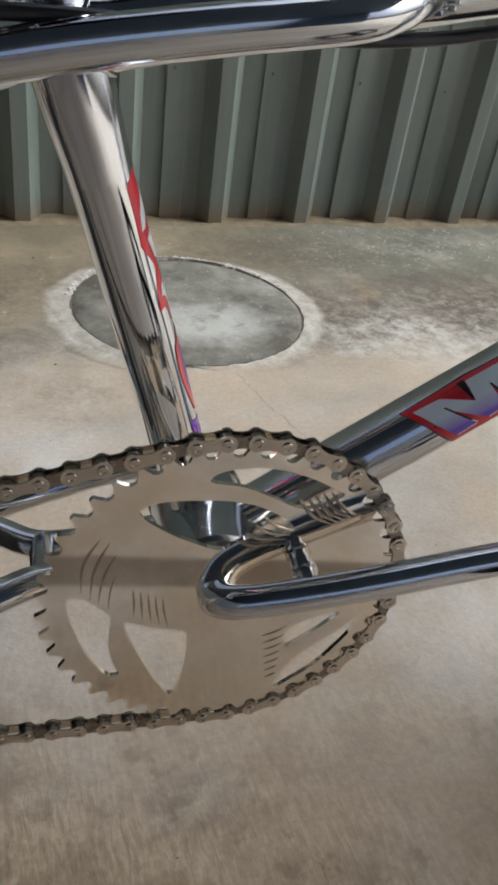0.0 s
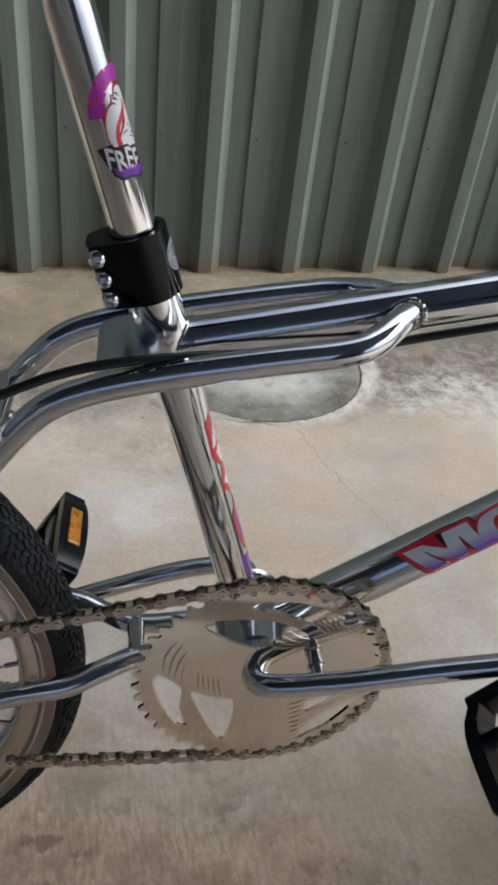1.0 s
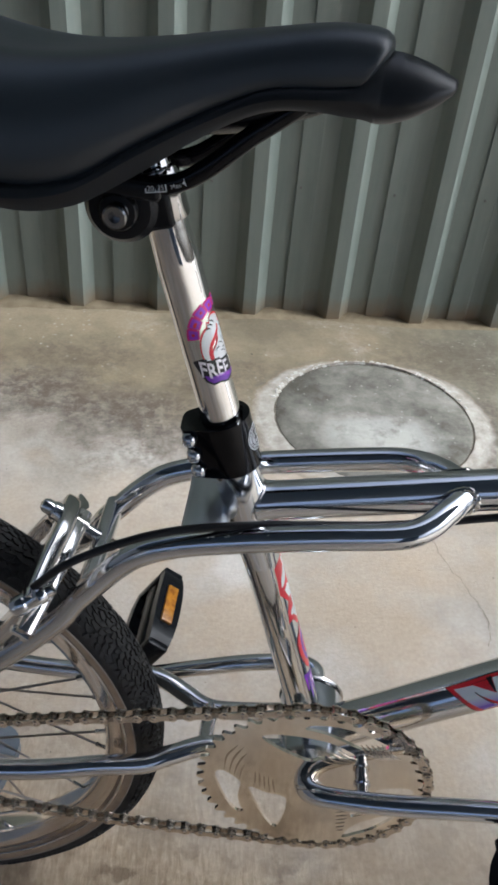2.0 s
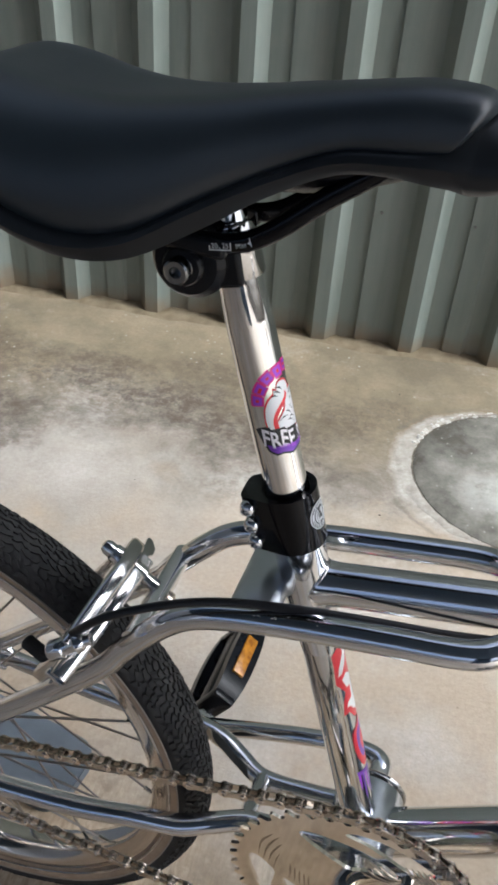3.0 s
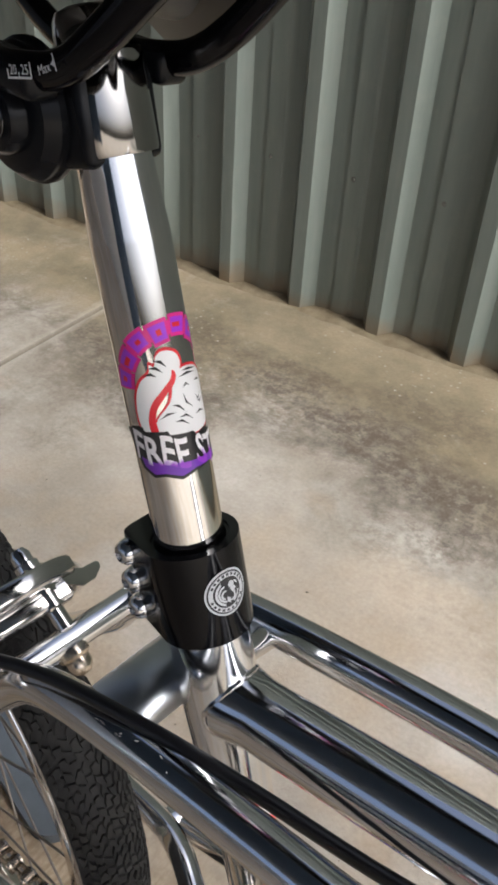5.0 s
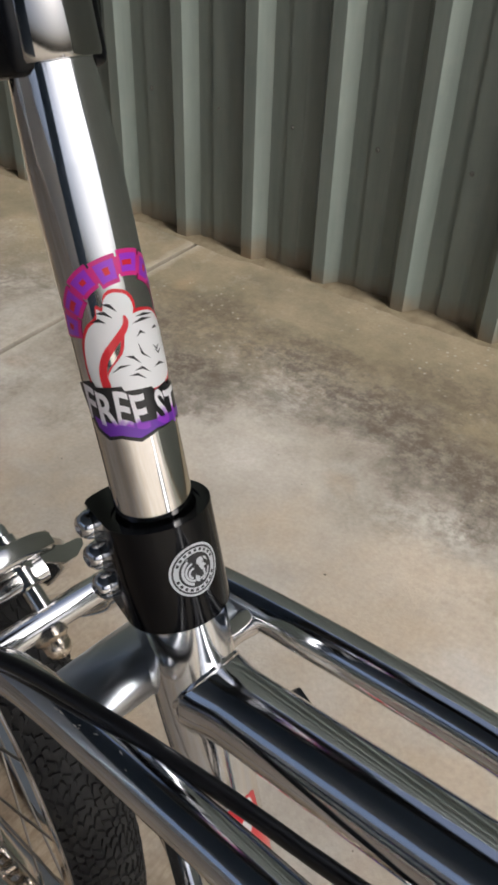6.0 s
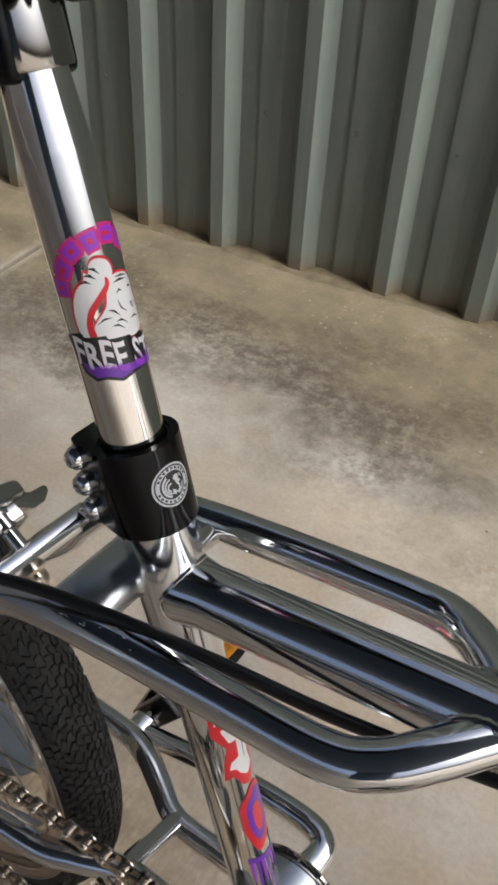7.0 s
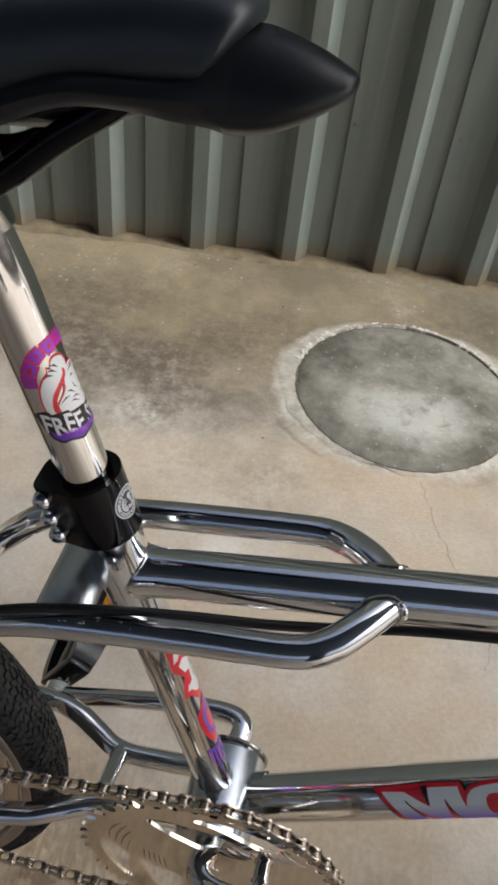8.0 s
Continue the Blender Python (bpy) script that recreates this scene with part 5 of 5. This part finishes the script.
    for k in (-1, 1):
        bm = bmesh.new()
        block(bm, Matrix.Translation(P(0.028 * k, 0.097, 0)) @ ax.to_track_quat("X", "Z").to_matrix().to_4x4(), (0.036, 0.009, 0.010), 0.003)
        part("brake_pad", bm, RUBBER, brake, "black brake pad")
    path = spline([P(-0.066, 0.002, 0.008), V(-0.168, -0.064, 0.2165), V(-0.140, -0.054, 0.2275), V(-0.11, -0.044, 0.2335), V(-0.07, -0.0345, 0.2355), V(-0.03, -0.026, 0.2345), V(0.01, -0.0195, 0.2345), V(0.05, -0.012, 0.2365), V(0.09, -0.007, 0.2425), V(0.2, -0.006, 0.266), V(0.43, -0.006, 0.316)], 7)
    part("brake_cable", bm_tube(path, 0.0026, seg=14), CABLE, bike, "black brake cable housing")


make_brake()


def make_mat():
    # flat rubber pad on the ground beside the rear wheel
    out = []
    l, w, c = 0.30, 0.088, 0.026
    for sx, sy, a0 in ((1, 1, 0), (-1, 1, 90), (-1, -1, 180), (1, -1, 270)):
        for k in range(7):
            a = radians(a0 + 15 * k)
            out.append((sx * (l / 2 - c) + c * math.cos(a), sy * (w / 2 - c) + c * math.sin(a)))
    bm = bmesh.new()
    plate(bm, [out], 0.014, lambda u, v, z: Vector((u, v, z)))
    bmesh.ops.bevel(bm, geom=[e for e in bm.edges if e.is_manifold and e.calc_face_angle(0) > 1.2], offset=0.003, segments=3, affect="EDGES")
    ob = thing("rubber_pad", bm, simple_noise_mat("blue_grey_rubber", (0.10, 0.118, 0.14), (0.15, 0.17, 0.195), 26, 0.6, bump=0.3, dist=0.001), "flat blue-grey rubber pad lying on the concrete beside the rear tyre", "rubber pad")
    ob.matrix_world = pose(-0.330, 0.440, 0.0, 0, 0, -14)


make_mat()


def wrap(name, loops, r, material, at, facing, parent, label=""):
    """Lays flat shapes round a tube. loops: closed 2D outlines in metres (round, along); at: place up the tube; facing: degrees from ahead to the right."""
    place, axis, ahead = at
    bm = bmesh.new()
    for loop in loops:
        vs = [bm.verts.new((u, v, 0)) for u, v in loop]
        bm.faces.new(vs)
    bmesh.ops.triangulate(bm, faces=bm.faces)
    for _ in range(3):
        bmesh.ops.subdivide_edges(bm, edges=[e for e in bm.edges if e.calc_length() > 0.0022], cuts=1)
        bmesh.ops.triangulate(bm, faces=bm.faces)
    right = axis.cross(ahead).normalized()
    for v in bm.verts:
        a = v.co.x / r + radians(facing)
        v.co = place + axis * v.co.y + r * (math.cos(a) * ahead + math.sin(a) * right)
    return part(name, bm, material, parent, label, True)


def wrap_text(name, body, size, r, material, at, facing, parent, fit_to):
    """Letters laid round a tube. fit_to: left, right, foot, head and slope of the word, round and along the tube."""
    place, axis, ahead = at
    bm = bmesh.new()
    bm.from_mesh(text_loops(body, size, 0.00026))
    bmesh.ops.triangulate(bm, faces=bm.faces)
    for _ in range(2):
        bmesh.ops.subdivide_edges(bm, edges=[e for e in bm.edges if e.calc_length() > 0.0022], cuts=1)
        bmesh.ops.triangulate(bm, faces=bm.faces)
    right = axis.cross(ahead).normalized()
    us, vs = [v.co.x for v in bm.verts], [v.co.y for v in bm.verts]
    u0, u1, v0, v1, slope = fit_to
    for v in bm.verts:
        p, q = (v.co.x - min(us)) / (max(us) - min(us)), (v.co.y - min(vs)) / (max(vs) - min(vs))
        u, w = u0 + (u1 - u0) * p, v0 + (v1 - v0) * q
        # the letters lean and step a little one by one
        u += 0.0009 * math.sin(21 * p) * (q - 0.5)
        w += slope * (u - u0) + 0.0006 * math.sin(19 * p + 1)
        a = u / r + radians(facing)
        v.co = place + axis * w + r * (math.cos(a) * ahead + math.sin(a) * right)
    return part(name, bm, material, parent)


def ring2d(r, n=24, cx=0.0, cy=0.0, sx=1.0, sy=1.0):
    return [(cx + sx * r * math.cos(2 * math.pi * k / n), cy + sy * r * math.sin(2 * math.pi * k / n)) for k in range(n)]


def arc_band(r0, r1, a0, a1, n=14, cx=0.0, cy=0.0):
    o = [(cx + r1 * math.cos(radians(a0 + (a1 - a0) * k / n)), cy + r1 * math.sin(radians(a0 + (a1 - a0) * k / n))) for k in range(n + 1)]
    i = [(cx + r0 * math.cos(radians(a1 + (a0 - a1) * k / n)), cy + r0 * math.sin(radians(a1 + (a0 - a1) * k / n))) for k in range(n + 1)]
    return o + i


def make_decals():
    mm = 0.001

    def S(pts):
        return [(u * mm, v * mm) for u, v in pts]

    # seat post sticker
    at = (on_axis(0.3445), AX, FRONT)
    f, r = -10, 0.0118
    # a bow of chunky red-edged blocks
    d = wrap("post_sticker", [S(arc_band(15.2, 19.6, 4, 176, 26, 0, 13.6))], r + 0.00012, CRIMSON_INK, at, f, bike, "red, purple and white sticker on the seat post")
    for k in range(8):
        a = 12 + 22.3 * k
        jig = 0.6 * math.sin(2.6 * k + 0.5)
        wrap("red_edge", [S(arc_band(13.9 + jig, 20.9 + 0.5 * jig, a - 10.2, a + 10.2, 5, 0, 13.6))], r + 0.00017, CRIMSON_INK, at, f, d)
        wrap("purple_block", [S(arc_band(15.0 + jig, 19.8 + 0.5 * jig, a - 8.2, a + 8.2, 5, 0, 13.6))], r + 0.00023, VIOLET_INK, at, f, d)
        wrap("red_dot", [S(arc_band(16.6 + jig, 18.2 + 0.5 * jig, a - 2.8, a + (2.6 if k % 3 else 7.0), 3, 0, 13.6))], r + 0.00028, RED_INK, at, f, d)
    # plume with a ragged tip
    tail = closed_curve(S([(-13.2, -1), (-14.8, 5), (-13.9, 12), (-11.4, 16.6), (-8.6, 18.6), (-8.0, 21.4), (-6.6, 20.6), (-5.6, 23.6), (-3.2, 24.8), (0.4, 23.4), (1.6, 19.6), (-1.0, 15.6), (-6.0, 12.0), (-9.0, 6.5), (-9.0, -1)]), 3)
    body = closed_curve(S([(-9.0, -1), (-8.6, 4.2), (-4.0, 8.8), (-2.6, 12.8), (-1.4, 16.6), (2.3, 18.4), (8.4, 16.8), (12.4, 12), (13.6, 5.8), (11.6, -1), (4, -3)]), 3)

    def grow(loop, k):
        cu, cv = (sum(p[i] for p in loop) / len(loop) for i in (0, 1))
        return [(u + k * mm * (u - cu) / max(1e-6, math.hypot(u - cu, v - cv)), v + k * mm * (v - cv) / max(1e-6, math.hypot(u - cu, v - cv))) for u, v in loop]

    wrap("red_outline", [grow(tail, 0.9)], r + 0.00030, RED_INK, at, f, d)
    wrap("red_outline", [grow(body, 0.8)], r + 0.00031, RED_INK, at, f, d)
    wrap("white_shape", [tail], r + 0.00038, WHITE_INK, at, f, d)
    wrap("white_shape", [body], r + 0.00041, WHITE_INK, at, f, d)
    wrap("red_streak", [closed_curve(S([(-11.2, 0), (-11.4, 4.6), (-9.4, 9.4), (-5.4, 13.4), (-2.4, 16.2), (-1.6, 18.6), (-0.6, 17.0), (-1.6, 14.4), (-5.0, 11.0), (-8.4, 7.0), (-9.2, 3.4), (-9.0, 0)]), 3)], r + 0.00044, RED_INK, at, f, d)
    strokes = [[(-10.6, 18.2), (-8.0, 19.0), (-6.4, 17.4), (-8.0, 18.0)], [(-8.8, 20.4), (-6.2, 20.6), (-4.4, 18.4), (-6.4, 19.6)], [(-7.0, 22.6), (-4.4, 22.2), (-3.0, 19.8), (-4.8, 21.3)], [(0.2, 15.8), (3.4, 16.6), (7.2, 15.4), (3.4, 15.7)], [(1.4, 17.4), (4.4, 17.6), (8.2, 16.3), (4.4, 16.8)], [(0.6, 12.0), (2.2, 13.6), (3.6, 12.2), (2.2, 12.8)], [(6.4, 12.6), (8.2, 13.2), (9.4, 12.0), (8.2, 12.3)], [(5.2, 8.8), (6.8, 7.2), (8.4, 8.0), (6.8, 6.4)], [(5.6, 7.2), (7.2, 6.0), (9.0, 6.6), (7.2, 5.3)], [(-8.2, 4.0), (-5.4, 5.8), (-2.4, 5.4), (-5.4, 5.1)], [(-3.6, 8.0), (-1.4, 7.6), (0.6, 4.6), (-1.6, 6.8)], [(-2.0, 3.6), (0.4, 4.2), (2.8, 1.6), (0.4, 3.4)], [(-3.6, 2.6), (-1.2, 2.8), (1.2, 0.2), (-1.2, 2.0)], [(0.6, 10.8), (1.0, 7.4), (3.6, 5.2), (1.6, 7.6)], [(4.2, 2.6), (6.6, 3.4), (9.6, 1.8), (6.6, 2.6)]]
    for pts in strokes:
        wrap("dark_stroke", [S(pts)], r + 0.00048, BLACK_INK, at, f, d)
    wrap("black_panel", [S([(-22, 1.0), (-14.2, 2.2), (-13.6, 0.6), (-6.4, 0.2), (-5.8, -1.2), (1.7, -2.0), (2.6, -3.4), (7.6, -2.6), (8.2, -4.0), (15, -3.6), (16, -14.6), (10.4, -15.4), (9, -13.8), (0.5, -14.8), (-4.4, -16.4), (-9.7, -14.6), (-13.4, -15.0), (-17.2, -12.0), (-19.4, -6.0)])], r + 0.00056, BLACK_INK, at, f, d)
    wrap("purple_panel", [S([(-17.2, -8.0), (-12, -9.8), (0, -11.2), (14, -11.9), (14.6, -13.8), (9.4, -14.2), (0.5, -13.8), (-4.4, -15.2), (-9.4, -13.6), (-13.0, -13.8), (-16.2, -11.4)])], r + 0.00062, PURPLE_INK, at, f, d)
    # jagged capitals, purple towards their feet
    wrap_text("lettering", "FREE ST", 0.0118, r + 0.00072, WORD_INK, at, f, d, fit_to=(-0.0188, 0.0108, -0.0092, 0.0010, -0.21))
    # round badge on the seat clamp
    at = (on_axis(0.2862), AX, FRONT)
    f, r = -8, 0.0170
    b = wrap("clamp_badge", [ring2d(0.0085, 30)], r + 0.0001, SILVER_INK, at, f, bike, "round silver badge on the seat clamp")
    wrap("badge_ring", [ring2d(0.0078, 28)], r + 0.00015, BLACK_INK, at, f, b)
    wrap("badge_band", [ring2d(0.0072, 28)], r + 0.00018, SILVER_INK, at, f, b)
    wrap("badge_field", [ring2d(0.0056, 26)], r + 0.0002, BLACK_INK, at, f, b)
    marks = [arc_band(4.0, 4.9, 120, 250, 10), arc_band(2.6, 3.3, 100, 262, 10, -0.5, -0.2), arc_band(1.2, 1.9, 80, 250, 8, -0.9, -0.6), arc_band(0.0, 1.3, 0, 330, 8, 1.7, 2.4), [(1.0, 1.0), (2.8, 1.4), (3.7, 0.2), (2.6, -0.2), (3.2, -1.4), (1.8, -0.8)], arc_band(0.9, 1.6, 240, 400, 7, 1.4, -2.0), arc_band(4.1, 4.7, 290, 350, 6), [(-0.6, -1.4), (0.8, -2.4), (0.4, -4.2), (-0.8, -3.2)], [(3.0, 3.4), (4.2, 2.6), (4.4, 1.2), (3.4, 2.2)]]
    for k in range(22):
        if k % 11 not in (0, 10):
            wrap("badge_tick", [S(arc_band(6.0, 6.9, 16.36 * k - 4.5, 16.36 * k + 4.5, 3))], r + 0.00021, BLACK_INK, at, f, b)
    for shape in marks:
        wrap("badge_mark", [S(shape)], r + 0.0003, SILVER_INK, at, f, b)
    # seat tube sticker: slanted white and purple blocks on red
    r = 0.0127
    at = (on_axis(0.125), AX, FRONT)
    f = 8
    red = S([(-12.6, 58), (-6, 60), (-12.6, 47.1), (-13.4, 34.1), (-8.6, 35.3), (-7.7, 23.9), (-3.7, 23.3), (-4.9, 14.5), (-10.6, 15.6), (-12.3, 5.2), (-7.9, 5.9), (-4.0, -2.5), (0.7, -4.9), (6, 2), (10, 12), (9, 30), (4, 44), (3, 62), (-3, 66)])
    d = wrap("tube_sticker", [red], r + 0.00012, RED_INK, at, f, bike, "red sticker with white and purple blocks on the seat tube")
    wrap("white_block", [S([(-5, 62), (-3.4, 56), (-9.4, 46.4), (-11.0, 39.5), (-8.0, 40.2), (-2.6, 47), (1.5, 56), (0, 62)])], r + 0.00025, WHITE_INK, at, f, d)
    wrap("white_block", [S([(-8.8, 35.4), (-4.4, 38.5), (3.0, 31), (4.4, 20), (3.4, 12), (4.6, 4.5), (-0.2, 1.6), (-3.8, 5.2), (-6.1, 9.8), (-9.1, 10.8), (-7.4, 14.9), (-3.1, 16.0), (-2.4, 25.8), (-6.2, 26.7)])], r + 0.00025, WHITE_INK, at, f, d)
    wrap("dark_stroke", [S([(0.6, 30), (1.4, 29.6), (1.0, 20), (0.4, 12), (0.0, 12.4), (0.4, 20)])], r + 0.00034, BLACK_INK, at, f, d)
    wrap("red_block", [closed_curve(S([(-9.5, -15.6), (-5.4, -11), (0.2, -6), (6, -10), (10, -22), (8, -38), (2, -46), (-4.6, -50), (-8.4, -40), (-10.2, -29)]), 3)], r + 0.0003, RED_INK, at, f, d)
    wrap("purple_block", [closed_curve(S([(-6.3, -17), (-1.4, -11.5), (1.4, -9), (6.0, -14), (7.4, -25), (4.6, -37), (-1, -43), (-4.3, -41), (-6.7, -31)]), 3)], r + 0.0004, PURPLE_INK, at, f, d)
    wrap("red_block", [closed_curve(S([(-2.8, -20), (1, -19), (3, -27), (0.4, -36), (-2.6, -36), (-3.9, -28)]), 3)], r + 0.0005, RED_INK, at, f, d)
    # its foot frays into separate purple bars on the bare chrome
    wrap("purple_block", [S([(-12, -52.0), (-3, -54.4), (6, -56.4), (6.2, -59.6), (-3, -57.6), (-12, -55.4)])], r + 0.0002, PURPLE_INK, at, f, d)
    for k in range(6):
        u, low = -10.6 + 3.1 * k, (-72, -83, -76, -84, -70, -78)[k]
        wrap("purple_bar", [S([(u - 1.0, -55.6 - 0.6 * k), (u + 1.1, -56.0 - 0.6 * k), (u + 0.7, low + 6), (u + 0.1, low), (u - 0.6, low + 5)])], r + 0.0002, PURPLE_INK if k % 2 else VIOLET_INK, at, f, d)
    # down tube sticker
    dt0, dt1 = V(0.0127, 0, -0.0015), V(0.462, 0, 0.3136)
    ax = (dt1 - dt0).normalized()
    ahead = -SIDE
    r = 0.0165
    at = (dt0 + ax * 0.102, ax, ahead)

    def Z(pts, k=1.0):
        return [(-v * mm * k, u * mm) for u, v in pts]

    f = 0
    red = Z([(5.5, 20.4), (26, 21.2), (40.6, 21.8), (60.7, 21.4), (63.6, 15.5), (69.5, 20.5), (70.5, -11), (57, -12), (50, -8), (36, -9), (23, -11), (15.0, 6.0)])
    wrap("dark_outline", [[(u - 0.0002, v + 0.0002) for u, v in grow(red, 1.0)]], r + 0.00006, BLACK_INK, at, f, bike, "dark shadow edge of the down tube sticker")
    d = wrap("down_tube_sticker", [red], r + 0.00012, RED_INK, at, f, bike, "red sticker with pale blue and purple zigzag block on the down tube")
    white = Z([(11.0, 18.0), (25.4, 17.4), (40.2, 8.0), (40.5, 19.2), (59.0, 19.2), (60.6, 12.3), (62.2, 7.3), (68.0, -4.7), (58.2, -8.6), (49.8, 12.0), (51.6, -2.7), (43.0, -4.2), (24.9, 12.0), (36.4, -3.7), (25.2, -5.0)])
    wrap("pale_block", [white], r + 0.00025, PALE_INK, at, f, d)
    wrap("dark_stroke", [Z([(36.0, 20.4), (40.0, 20.6), (40.2, 9.0), (39.0, 9.6)]), Z([(24.9, 12.4), (26, 12.2), (35.4, -0.6), (34.0, -0.4)]), Z([(49.6, 12.4), (50.8, 12.0), (57.6, -5.0), (56.4, -5.0)])], r + 0.00036, BLACK_INK, at, f, d)
    wrap("white_edge", [Z([(25.2, -5.0), (36.4, -3.7), (36.0, -4.6), (25.0, -5.8)]), Z([(36.4, -3.7), (26.0, 11.0), (26.8, 10.9), (37.2, -3.6)]), Z([(43, -4.2), (51.6, -2.7), (51.4, -3.5), (43, -5.0)])], r + 0.00034, WHITE_INK, at, f, d)
    ring = [(62.5, 8), (66.5, 16.5), (77, 19.4), (92, 19.0), (99, 9), (97, 0), (88, -6), (73, -6), (65, 0)]
    wrap("red_block", [closed_curve(Z([(81 + 1.10 * (u - 81), 7 + 1.16 * (v - 7)) for u, v in ring]), 3)], r + 0.00012, RED_INK, at, f, d)
    wrap("pale_oval", [closed_curve(Z(ring), 3)], r + 0.00030, PALE_INK, at, f, d)
    wrap("red_block", [closed_curve(Z([(74.5, 9), (76.5, 14), (84, 14.4), (88, 8), (85, 1.5), (76.5, 2)]), 3)], r + 0.00036, RED_INK, at, f, d)


def pale_ink():
    m = mat("pale_blue_purple_decal", (0.7, 0.8, 0.85), 0.3, coat=0.5)
    n = Nodes(m)
    r = n.t.nodes.new("ShaderNodeMapRange")
    # colour fades to purple across the sticker
    t = n.math("SUBTRACT", n.axis(2), n.math("MULTIPLY", n.axis(0), 0.701))
    n.link(t, r.inputs[0])
    r.inputs[1].default_value, r.inputs[2].default_value = 0.2850, 0.2735
    n.color(n.mix(r.outputs[0], (0.90, 0.94, 0.96), (0.22, 0.09, 0.66)))
    return m


PALE_INK = pale_ink()


def word_ink():
    m = mat("white_to_purple_decal", (0.9, 0.9, 0.9), 0.3, coat=0.5)
    n = Nodes(m)
    up = n.math("ADD", n.math("MULTIPLY", n.axis(0), AX.x), n.math("MULTIPLY", n.axis(2), AX.z))
    base = on_axis(0.3445 - 0.0142).dot(AX)
    r = n.t.nodes.new("ShaderNodeMapRange")
    n.link(n.math("ADD", up, n.math("MULTIPLY", n.math("SUBTRACT", n.noise(420, 2), 0.5), 0.004)), r.inputs[0])
    r.inputs[1].default_value, r.inputs[2].default_value = base + 0.0052, base + 0.0032
    n.color(n.mix(r.outputs[0], (0.90, 0.88, 0.90), (0.31, 0.05, 0.60)))
    return m


WORD_INK = word_ink()
make_decals()
